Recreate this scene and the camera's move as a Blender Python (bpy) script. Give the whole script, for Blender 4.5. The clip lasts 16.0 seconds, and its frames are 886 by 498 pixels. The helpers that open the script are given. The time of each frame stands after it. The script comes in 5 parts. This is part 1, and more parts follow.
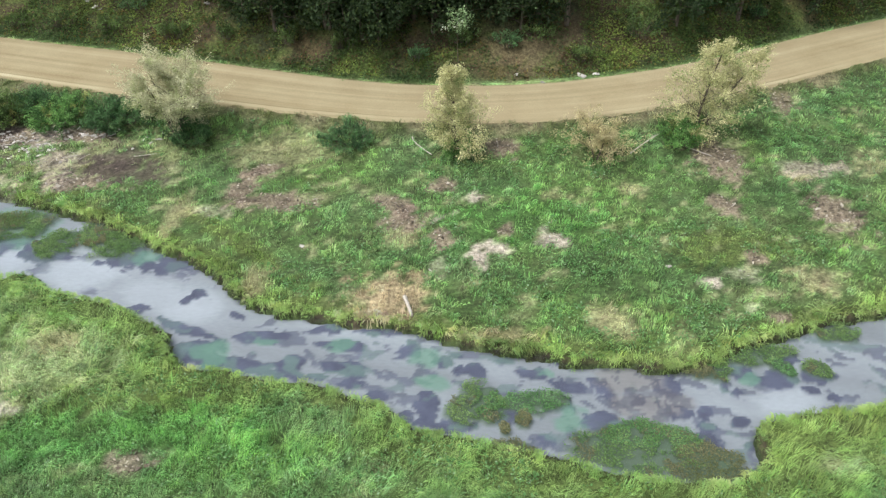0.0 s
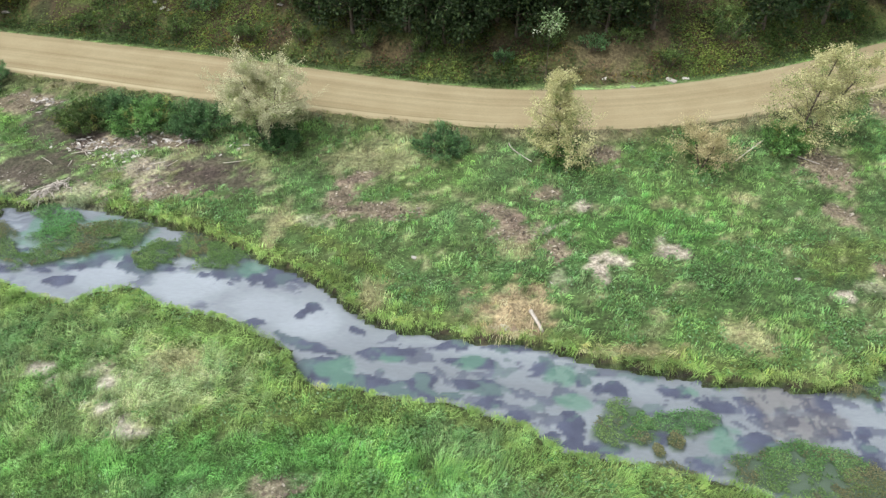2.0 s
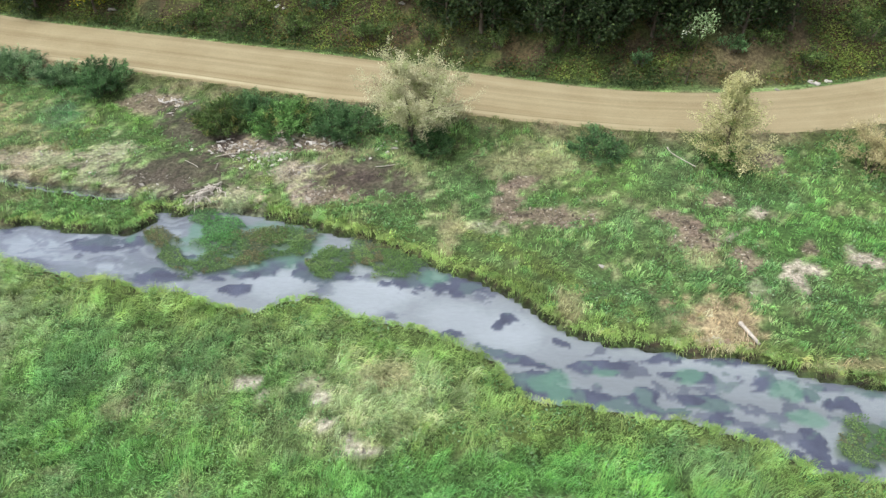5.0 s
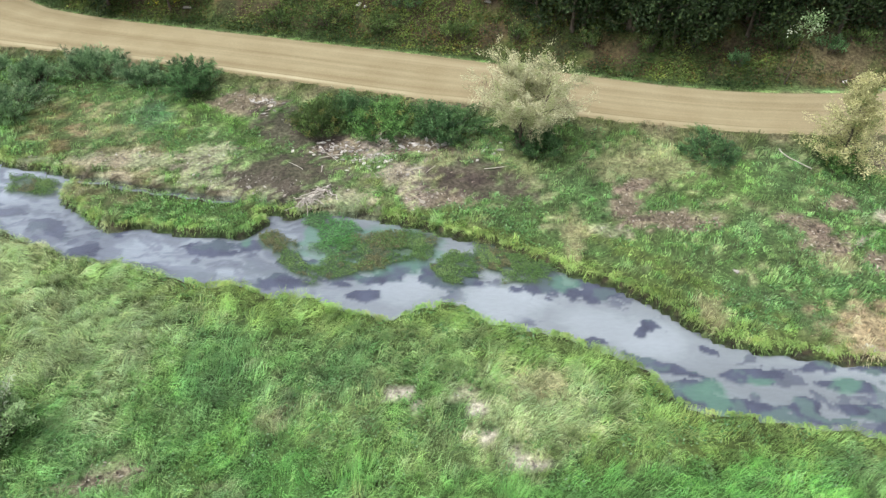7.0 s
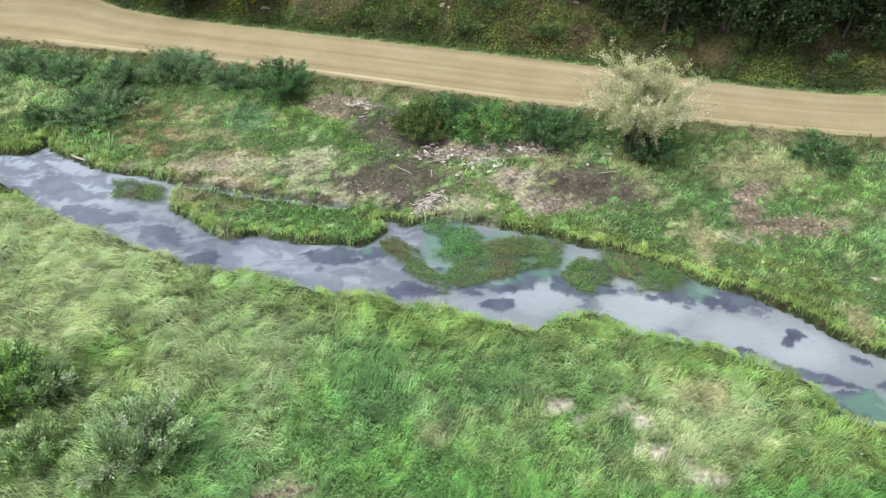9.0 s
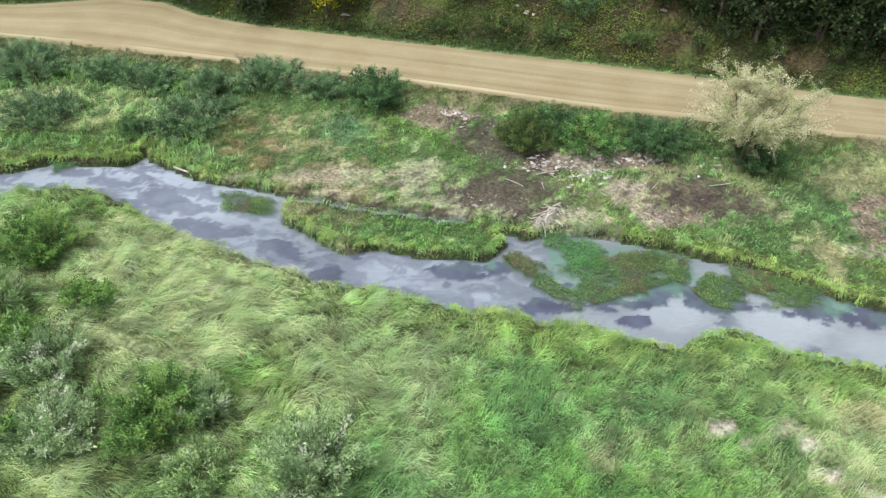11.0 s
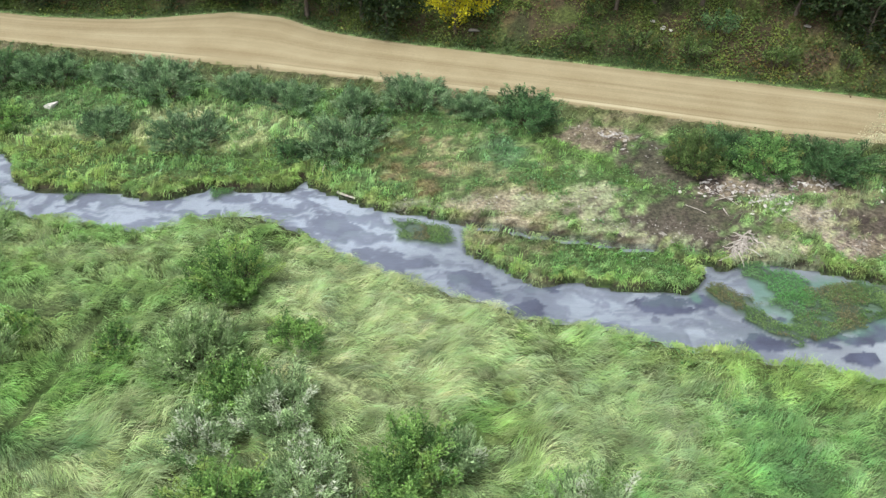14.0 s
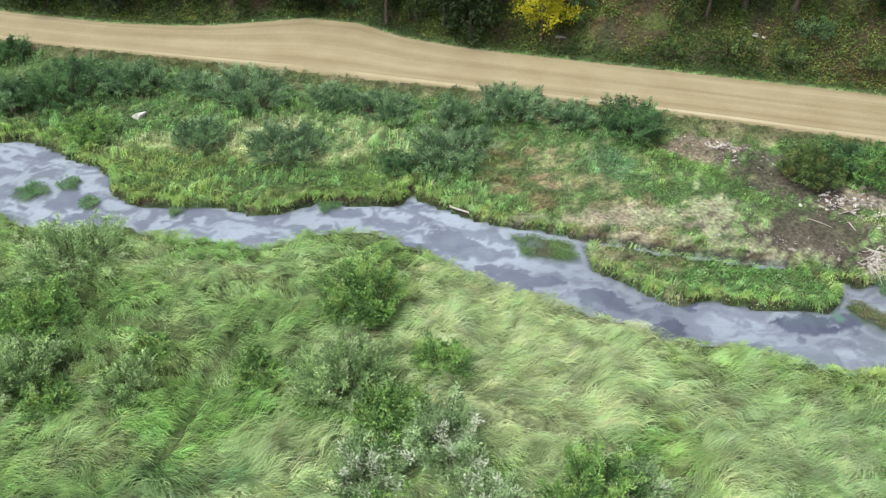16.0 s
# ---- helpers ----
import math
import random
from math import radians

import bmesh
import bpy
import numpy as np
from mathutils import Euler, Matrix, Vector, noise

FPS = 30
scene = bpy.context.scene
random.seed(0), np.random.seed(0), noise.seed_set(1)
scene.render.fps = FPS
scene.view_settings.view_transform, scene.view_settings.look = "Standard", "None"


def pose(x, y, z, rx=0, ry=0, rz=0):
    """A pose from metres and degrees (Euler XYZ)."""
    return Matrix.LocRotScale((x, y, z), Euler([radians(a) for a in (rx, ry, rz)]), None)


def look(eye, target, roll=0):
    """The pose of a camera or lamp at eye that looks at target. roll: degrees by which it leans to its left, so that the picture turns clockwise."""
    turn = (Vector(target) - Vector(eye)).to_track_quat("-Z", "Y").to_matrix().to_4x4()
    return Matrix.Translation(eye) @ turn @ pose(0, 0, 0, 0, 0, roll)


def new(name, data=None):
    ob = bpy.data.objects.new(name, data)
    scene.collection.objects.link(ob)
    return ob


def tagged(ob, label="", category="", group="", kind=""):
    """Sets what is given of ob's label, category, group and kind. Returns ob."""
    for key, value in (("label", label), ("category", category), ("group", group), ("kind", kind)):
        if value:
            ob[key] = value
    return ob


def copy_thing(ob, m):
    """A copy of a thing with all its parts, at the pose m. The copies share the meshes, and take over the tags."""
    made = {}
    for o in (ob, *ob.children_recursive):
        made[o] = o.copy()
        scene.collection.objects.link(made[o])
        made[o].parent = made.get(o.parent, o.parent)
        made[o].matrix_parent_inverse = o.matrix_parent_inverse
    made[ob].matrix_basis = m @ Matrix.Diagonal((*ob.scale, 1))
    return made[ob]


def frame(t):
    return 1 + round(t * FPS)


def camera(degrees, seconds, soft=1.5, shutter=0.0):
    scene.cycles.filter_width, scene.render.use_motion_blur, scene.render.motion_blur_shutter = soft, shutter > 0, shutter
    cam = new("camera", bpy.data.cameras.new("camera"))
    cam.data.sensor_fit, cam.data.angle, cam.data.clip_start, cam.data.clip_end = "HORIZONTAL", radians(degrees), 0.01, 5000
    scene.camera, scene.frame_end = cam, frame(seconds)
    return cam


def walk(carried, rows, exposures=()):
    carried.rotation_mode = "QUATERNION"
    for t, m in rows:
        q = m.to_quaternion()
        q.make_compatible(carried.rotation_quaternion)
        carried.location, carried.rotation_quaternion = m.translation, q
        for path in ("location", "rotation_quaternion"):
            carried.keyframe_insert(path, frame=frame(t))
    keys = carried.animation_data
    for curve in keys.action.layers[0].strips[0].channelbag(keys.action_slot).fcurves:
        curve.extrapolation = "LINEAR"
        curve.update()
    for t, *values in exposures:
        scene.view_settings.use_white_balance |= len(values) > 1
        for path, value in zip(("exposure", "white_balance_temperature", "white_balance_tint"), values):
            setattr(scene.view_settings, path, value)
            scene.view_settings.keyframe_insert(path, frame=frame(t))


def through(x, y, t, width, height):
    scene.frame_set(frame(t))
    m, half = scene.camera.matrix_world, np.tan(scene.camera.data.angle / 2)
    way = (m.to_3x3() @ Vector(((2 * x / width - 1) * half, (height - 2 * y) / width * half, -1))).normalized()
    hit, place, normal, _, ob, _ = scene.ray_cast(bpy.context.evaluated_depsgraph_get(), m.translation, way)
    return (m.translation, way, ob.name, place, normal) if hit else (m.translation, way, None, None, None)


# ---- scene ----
cam = camera(62.2, 16.0, 1.35, 0.25)
METRES, EYE, TILT, LEAN, TURN = 65.0, 31.2, -40.7, 0.6, 0.0
ROWS = [
    (0.0, 0.0, 0.0, 0.0, 0.0, 0.0, -0.0),
    (0.5, -0.0269, 0.0067, 0.0036, -0.07, -0.0, -0.01),
    (1.0, -0.0582, 0.0133, 0.0073, -0.16, -0.01, -0.05),
    (1.5, -0.0858, 0.0187, 0.0097, -0.23, -0.01, -0.07),
    (2.0, -0.1179, 0.0247, 0.0113, -0.32, -0.01, -0.07),
    (2.5, -0.1461, 0.0292, 0.0125, -0.41, -0.03, -0.1),
    (3.0, -0.1785, 0.0335, 0.0142, -0.5, -0.08, -0.12),
    (3.5, -0.207, 0.0372, 0.0159, -0.59, -0.07, -0.14),
    (6.0, -0.3649, 0.0603, 0.0224, -1.06, -0.16, -0.22),
    (6.5, -0.3942, 0.0648, 0.0239, -1.16, -0.19, -0.22),
    (7.0, -0.4272, 0.0703, 0.0249, -1.26, -0.2, -0.19),
    (7.5, -0.4561, 0.0749, 0.0261, -1.36, -0.25, -0.16),
    (8.0, -0.4891, 0.0797, 0.0277, -1.45, -0.27, -0.14),
    (8.5, -0.5181, 0.0836, 0.0302, -1.54, -0.32, -0.13),
    (9.0, -0.5511, 0.0879, 0.033, -1.63, -0.34, -0.1),
    (11.5, -0.705, 0.1072, 0.0527, -2.07, -0.43, -0.07),
    (12.0, -0.738, 0.1126, 0.0578, -2.13, -0.43, -0.06),
    (12.5, -0.7669, 0.1175, 0.0628, -2.22, -0.43, -0.07),
    (13.0, -0.7991, 0.124, 0.0684, -2.29, -0.44, -0.02),
    (13.5, -0.8274, 0.1302, 0.0725, -2.38, -0.4, 0.02),
    (14.0, -0.8597, 0.138, 0.0767, -2.47, -0.38, 0.05),
    (14.5, -0.8877, 0.1447, 0.0801, -2.55, -0.38, 0.07),
    (15.0, -0.9197, 0.152, 0.0843, -2.64, -0.39, 0.09),
    (15.5, -0.9477, 0.1585, 0.0879, -2.72, -0.38, 0.13),
    (16.0, -0.98, 0.166, 0.0924, -2.83, -0.37, 0.16),
]
walk(cam, [(t, pose(0, 0, EYE, TILT, LEAN, TURN) @ pose(METRES * x, METRES * y, METRES * z, 90 + pitch, roll, yaw)) for t, x, y, z, yaw, pitch, roll in ROWS])

# ---- light ----
SUN_EL, SUN_AZ = 64.0, -115.0
scene.view_settings.exposure = 0.51
world = bpy.data.worlds.new("overcast")
scene.world = world
world.use_nodes = True
wn, wl = world.node_tree.nodes, world.node_tree.links
sky = wn.new("ShaderNodeTexSky")
sky.sky_type, sky.sun_disc = "NISHITA", False
sky.sun_elevation, sky.sun_rotation = radians(SUN_EL), radians(SUN_AZ)
sky.air_density, sky.dust_density, sky.ozone_density = 1.0, 6.0, 1.0
cloud = wn.new("ShaderNodeHueSaturation")
cloud.inputs["Saturation"].default_value = 0.25
wl.new(sky.outputs[0], cloud.inputs["Color"])
wl.new(cloud.outputs[0], wn["Background"].inputs[0])
wn["Background"].inputs[1].default_value = 0.128
sun_data = bpy.data.lights.new("sun", "SUN")
sun_data.energy, sun_data.angle, sun_data.color = 1.35, radians(26), (1.0, 0.96, 0.9)
sun = new("sun", sun_data)
el, az = radians(SUN_EL), radians(SUN_AZ)
sun.matrix_world = look((40 * math.sin(az) * math.cos(el), 40 * math.cos(az) * math.cos(el), 40 * math.sin(el)), (0, 0, 0))

# ---- fields over the plan ----
rng = np.random.default_rng(7)


def lattice(ix, iy, seed):
    n = (ix.astype(np.int64) * 374761393 + iy.astype(np.int64) * 668265263 + seed * 974711) & 0x7FFFFFFF
    n = ((n ^ (n >> 13)) * 1274126177) & 0x7FFFFFFF
    return ((n ^ (n >> 16)) & 0xFFFF) / 65535.0


def vnoise(x, y, seed=0):
    x, y = np.asarray(x, float), np.asarray(y, float)
    ix, iy = np.floor(x), np.floor(y)
    u, v = x - ix, y - iy
    u, v = u * u * (3 - 2 * u), v * v * (3 - 2 * v)
    a, b = lattice(ix, iy, seed), lattice(ix + 1, iy, seed)
    c, d = lattice(ix, iy + 1, seed), lattice(ix + 1, iy + 1, seed)
    return (a * (1 - u) + b * u) * (1 - v) + (c * (1 - u) + d * u) * v


def fbm(x, y, seed=0, octaves=4):
    total, amp, norm = 0, 1.0, 0
    for i in range(octaves):
        total = total + amp * vnoise(x * 2 ** i, y * 2 ** i, seed + 17 * i)
        norm += amp
        amp *= 0.55
    return total / norm


def step(a, b, x):
    t = np.clip((np.asarray(x, float) - a) / (b - a), 0, 1)
    return t * t * (3 - 2 * t)


# the two edges of the gravel road, west to east
ROAD_NEAR = [(-400, 130), (-150, 83.5), (-99, 73), (-93, 71.6), (-84.7, 69.8), (-74.2, 67.5), (-64.5, 65.3), (-54.6, 63.0), (-46.6, 61.1), (-39.4, 59.1), (-32.9, 57.2), (-28.4, 56.0), (-24, 55.2), (-18.2, 53.8), (-13.4, 52.6), (-8.7, 51.7), (-4.1, 51.0), (3.1, 50.6), (7.1, 50.8), (11.7, 51.3), (16.4, 52.4), (25.1, 55.2), (29.3, 56.8), (35.4, 59.5), (39.6, 61.5), (60, 70.5), (120, 95), (400, 200)]
ROAD_FAR = [(-400, 136), (-150, 89.5), (-101, 78.5), (-95.6, 77.2), (-90, 75.9), (-85, 75.5), (-81, 75.5), (-77.2, 76.2), (-73, 77.0), (-68.3, 75.9), (-64.2, 73.0), (-60.2, 71.5), (-55.2, 70.0), (-50.3, 68.8), (-42.3, 66.8), (-37.3, 65.5), (-30.5, 63.8), (-22.6, 61.7), (-17.1, 60.1), (-11.9, 58.6), (-8.3, 57.7), (-4.4, 56.9), (0.5, 56.5), (5.3, 56.5), (10.1, 57.0), (15.2, 58.2), (19.4, 59.4), (26.7, 62.2), (32.3, 64.8), (38.6, 67.5), (43, 69.2), (60, 76.5), (120, 101), (400, 206)]
# the stream's two banks, west to east
BANK_FAR_WEST = [(-400, 120), (-150, 72), (-110, 63.5), (-98, 60.3), (-93.8, 59.4), (-92, 59.5), (-89.9, 58.5), (-87.8, 57), (-85.5, 55.9), (-84.1, 54.5), (-83.5, 52.7), (-81.9, 51.6), (-79.7, 51.3), (-76, 51.3), (-74, 50.4), (-72.2, 50.5), (-70.1, 51.6), (-67.8, 51.4), (-64.8, 51.2), (-64.1, 52), (-63.8, 53.2), (-63, 51.8), (-61.3, 50.7), (-59.5, 49.7), (-57.5, 49), (-55.5, 48.5), (-53.6, 48), (-52.8, 47), (-52.6, 44.8), (-50, 42.7), (-48.4, 41.6), (-46.2, 42), (-43.9, 41.3), (-41.6, 41), (-39.8, 41)]
BANK_FAR_EAST = [(-38.7, 42.2), (-39.1, 43.4), (-38, 43.6), (-37.2, 42.9), (-35.7, 43.4), (-33.9, 43.4), (-31.2, 42.8), (-28.3, 41.8), (-26.1, 40.9), (-24, 40.2), (-21.7, 38.7), (-19, 37.2), (-16.7, 36), (-14.6, 34.6), (-13.4, 33.1), (-11.8, 31.8), (-10, 31.2), (-7.9, 30.8), (-6.2, 30.4), (-3.8, 30.2), (-1.8, 29.6), (0.2, 28.9), (1.5, 28.5), (3.4, 28), (6.1, 27.5), (6.8, 27.1), (9.4, 27.1), (11.2, 26.7), (13, 26.6), (14.7, 27), (16.6, 28.1), (18.5, 28.8), (20.7, 29.6), (22.9, 30.1), (26.2, 31), (45, 36), (120, 60), (400, 140)]
BANK_NEAR_WEST = [(-400, 110), (-150, 64), (-110, 57), (-98, 54), (-90.5, 51.1), (-89, 49.9), (-87.7, 49.3), (-86, 48.7), (-82.6, 49), (-79, 48.6), (-77, 48), (-74.6, 47.6), (-73.1, 46.9), (-72, 47.4), (-70.2, 48.2), (-68.3, 48.6), (-66, 48.4), (-64, 47.3), (-62, 45.7), (-60, 44.4), (-58, 43.1), (-55.1, 41.6), (-52.8, 40.4), (-51.2, 39.7), (-50, 38.7), (-48.2, 38.4), (-45.5, 38), (-43.6, 37), (-41.1, 36.3), (-39.1, 36.3), (-37.3, 35.4), (-35, 35.4), (-33.3, 34.4), (-31.7, 33.9), (-30.4, 33.3), (-28.8, 34.2)]
BANK_NEAR_EAST = [(-26.7, 34.6), (-25.4, 33.6), (-24.6, 33), (-22.4, 32.4), (-20.4, 31.7), (-18.4, 30.6), (-16.8, 29.7), (-15.9, 28), (-14.8, 26.9), (-13.7, 26.7), (-11.7, 26.4), (-10.1, 26), (-8.2, 25.8), (-6.9, 25.5), (-5.3, 24.8), (-3.4, 24.1), (-2.7, 23.3), (-1.6, 22.5), (0.1, 22.3), (1.8, 21.9), (4.1, 21.2), (5.8, 21), (7, 20.3), (9.7, 19.6), (12.3, 19.4), (13.4, 19.4), (15.7, 20.7), (15.5, 22.2), (16.2, 23), (18.4, 23.4), (20.8, 23.6), (23.1, 24.2), (45, 29.5), (120, 52), (400, 130)]
STREAM = np.array(BANK_FAR_WEST + BANK_FAR_EAST + [(x, y - 0.2) for x, y in BANK_NEAR_EAST[::-1]] + [(x, y - 0.45 - 0.5 * min(1.0, max(0.0, (-50 - x) / 10))) for x, y in BANK_NEAR_WEST[::-1]])
WATER = -0.3


def road_near(x):
    return np.interp(x, *zip(*ROAD_NEAR))


def road_far(x):
    return np.interp(x, *zip(*ROAD_FAR))


def polygon_distance(px, py, poly):
    """Distance to a polygon's outline, negative inside."""
    best = np.full(px.shape, 1e9)
    inside = np.zeros(px.shape, bool)
    for (ax, ay), (bx, by) in zip(poly, np.roll(poly, -1, axis=0)):
        dx, dy = bx - ax, by - ay
        t = np.clip(((px - ax) * dx + (py - ay) * dy) / (dx * dx + dy * dy), 0, 1)
        best = np.minimum(best, (px - ax - t * dx) ** 2 + (py - ay - t * dy) ** 2)
        if dy:
            inside ^= ((ay > py) != (by > py)) & (px < dx * (py - ay) / dy + ax)
    return np.where(inside, -1, 1) * np.sqrt(best)


def shore(x, y):
    """Distance from the water's edge, negative in the stream."""
    wob = 0.35 * (fbm(x * 0.9, y * 0.9, 3, 3) - 0.5)
    return np.minimum(polygon_distance(x, y + 0.25, STREAM), backwater_distance(x, y - 0.3)) + wob


# backwater behind a grassy bar
BACKWATER = [(-54.0, 46.7), (-50.6, 46.2), (-48.5, 45.5), (-45.2, 44.75), (-43.0, 44.2), (-41.0, 43.9)]


def backwater_distance(x, y):
    best = np.full(np.shape(x), 99.0)
    for (ax, ay), (bx, by) in zip(BACKWATER[:-1], BACKWATER[1:]):
        t = np.clip(((x - ax) * (bx - ax) + (y - ay) * (by - ay)) / ((bx - ax) ** 2 + (by - ay) ** 2), 0, 1)
        best = np.minimum(best, np.hypot(x - ax - t * (bx - ax), y - ay - t * (by - ay)))
    return best - 0.5


def road_level(x):
    return 0.9 + 0.0 * np.asarray(x, float)


def near_side(x, y):
    line = np.interp(x, [p[0] for p in BANK_NEAR_WEST + BANK_NEAR_EAST], [p[1] for p in BANK_NEAR_WEST + BANK_NEAR_EAST])
    return y < line + 1.3


def terrain(x, y, sd=None):
    x, y = np.asarray(x, float), np.asarray(y, float)
    if sd is None:
        sd = shore(x, y)
    rn, rf, rz = road_near(x), road_far(x), road_level(x)
    near = near_side(x, y)
    bumps = 0.22 * (fbm(x * 0.35, y * 0.35, 11, 4) - 0.5) + 0.12 * (fbm(x * 1.3, y * 1.3, 12, 3) - 0.5)
    tall = np.where(near, step(-44, -54, x - 0.3 * (y - 35)), 0)
    land = np.where(near, 0.2 + 0.25 * tall * step(0.2, 2.5, sd) * (fbm(x * 0.8, y * 0.8, 13, 3)), 0.0 + 0.35 * step(9, 2, rn - y)) + bumps * 1.1
    # road embankment, shoulder and the wooded hill behind it
    to_road = rn - y
    land = land + (rz - land) * step(2.6, 0.2, to_road)
    bed = rz - 0.07 + 0.10 * (fbm(x * 0.9, y * 0.9, 14, 3) - 0.5)
    land = np.where((y > rn - 0.3) & (y < rf + 0.3), bed, land)
    up = y - rf
    rise = np.clip(up - 1.6, 0, None)
    hill = rz - 0.12 * step(0.2, 1.2, up) + 0.62 * np.minimum(rise, 32) + 0.15 * np.clip(rise - 32, 0, 60) + step(0.5, 4, up) * (1.4 * (fbm(x * 0.16, y * 0.16, 15, 4) - 0.5) + 0.5 * (fbm(x * 0.7, y * 0.7, 16, 3) - 0.5))
    land = np.where(up >= 0.3, hill, land)
    floor = -0.85 + 0.12 * fbm(x * 0.5, y * 0.5, 18, 3)
    cut = step(-0.3, 0.05, sd)
    return floor * (1 - cut) + land * cut


PALETTE = {
    "green": (0.155, 0.295, 0.108), "lime": (0.172, 0.345, 0.092), "deep": (0.108, 0.222, 0.085), "pale": (0.35, 0.445, 0.24),
    "straw": (0.31, 0.285, 0.195), "hay": (0.35, 0.31, 0.21), "emerald": (0.125, 0.315, 0.088), "teal": (0.15, 0.33, 0.165), "soil": (0.05, 0.044, 0.042), "dry": (0.215, 0.225, 0.14), "dull": (0.18, 0.265, 0.12), "sage": (0.25, 0.332, 0.176), "bleach": (0.44, 0.43, 0.31), "chalk": (0.30, 0.29, 0.27), "ash": (0.2, 0.188, 0.17),
    "rust": (0.155, 0.125, 0.062), "litter": (0.135, 0.117, 0.1), "yellow": (0.188, 0.282, 0.088), "wood": (0.055, 0.068, 0.032), "leafy": (0.095, 0.14, 0.042)}
# plant cover and bare ground: kind, centre, half length, half width, turn
BROAD_COVER = [("yellow", -72, 53.6, 8, 2.4, 0), ("pale", -72, 57, 9, 2.2, 0), ("dry", -28, 47.6, 8, 3.4, 0), ("yellow", -39.9, 34.6, 4.9, 1.4, 0), ("pale", -49.5, 31, 3, 3, 0), ("pale", -56.8, 40.1, 7.5, 4.2, 0), ("pale", -58.3, 33.5, 5, 2.4, 0), ("yellow", -78, 54.2, 10, 3, 0), ("lime", -69, 53.4, 5, 1.6, 0), ("yellow", 20, 21.5, 5, 2.2, 0), ("yellow", -20, 24.5, 6, 2.4, 0), ("lime", -10, 21.5, 6, 2, 0), ("deep", 12, 33.5, 8, 2.2, 0), ("pale", -76, 45, 6, 2, 0), ("pale", -70.5, 29, 4, 2.5, 0), ("straw", 30.9, 46.3, 2.2, 2, 0), ("emerald", -45.5, 43.2, 6, 1.6, 0), ("lime", -75, 34.3, 3.5, 1.7, 0)]
COVER_A = [("dull", -26.2, 25, 3.27, 2.11, 0), ("sage", -44.3, 28.9, 1.49, 3.91, 0), ("sage", -48.2, 30.4, 1.83, 2.1, 0), ("dull", -29.3, 30.4, 5.05, 1.79, 0), ("dull", -32, 28.4, 2.07, 1.64, 0), ("sage", -46.3, 32.2, 5.17, 3.91, 0), ("dry", -12.4, 48, 4.13, 2.36, 0), ("dry", -49.4, 48.9, 4.94, 6.09, 0), ("dry", -48.7, 50.2, 2.91, 2.28, 0), ("dry", -48.5, 45.2, 2.71, 1.32, 0), ("dry", -53.7, 52.5, 1.32, 1.47, 0), ("dry", -48.3, 47.9, 3.44, 2, 0), ("pale", -22.5, 26.4, 3.72, 2.37, 0), ("pale", -6.9, 22.8, 2.15, 1.2, 0), ("pale", -68, 60.1, 1.48, 1.2, 0), ("pale", -82.8, 70.1, 1.65, 2.06, 0), ("pale", -63.1, 38.8, 1.51, 4.52, 0), ("pale", -56, 36.8, 5.52, 4.46, 0)]
COVER_B = [("yellow", 18.9, 36.3, 3.89, 1.68, 0), ("yellow", -14.2, 37.3, 5.92, 0.67, -38), ("yellow", -28.4, 43.8, 8.22, 0.99, -42), ("yellow", -74.2, 53.6, 9.35, 2.65, 0), ("yellow", -77.6, 36.6, 2.4, 1.65, 0), ("yellow", -51.5, 30.4, 1.26, 2.09, 0), ("yellow", 18, 22.4, 2.08, 0.93, 0), ("lime", -42.7, 53.1, 3.63, 0.99, -45), ("lime", -37.7, 24.4, 2.63, 1.08, 73), ("lime", -46.1, 50.3, 4.3, 1.42, -79), ("lime", -72.9, 32.5, 2.71, 0.54, 37), ("lime", -74.5, 45.7, 3.7, 1.29, 0), ("lime", -53.2, 31.4, 0.86, 1, 0), ("deep", 28.1, 47.8, 3.58, 2.74, 0), ("deep", 24.1, 41.7, 2.16, 1.98, 0), ("deep", -38.9, 29, 1.62, 3.53, 0), ("deep", -32.4, 29.5, 2.38, 1.94, 0), ("deep", -26.7, 26.5, 0.7, 1.03, 0)]
COVER_C = [("deep", -7.6, 22.7, 3.14, 1.36, 0), ("deep", -73.4, 53.5, 4.78, 1.33, 0), ("deep", -73.7, 30.3, 3.1, 0.87, 0), ("emerald", 4.7, 39.3, 6.48, 2.91, 0), ("emerald", -34.5, 22.9, 2.72, 1.35, 0), ("emerald", -17, 21.7, 7.03, 1.67, 0), ("emerald", -50.5, 51.9, 2.83, 1.99, 0), ("rust", -55.1, 51.7, 1.31, 4.05, 0), ("rust", -56.8, 53.6, 1.73, 4.18, 0), ("bleach", -29.5, 27.7, 0.97, 0.61, -18), ("bleach", -28.1, 26.8, 0.71, 0.35, 0), ("bleach", -26.6, 27.4, 0.86, 0.36, 0), ("bleach", -23.9, 27.8, 0.72, 0.45, 0), ("bleach", -24.4, 24.2, 1.58, 0.94, -23), ("bleach", -23.2, 23.6, 0.73, 0.62, 0), ("bleach", 18.4, 19.8, 0.53, 0.48, 0)]
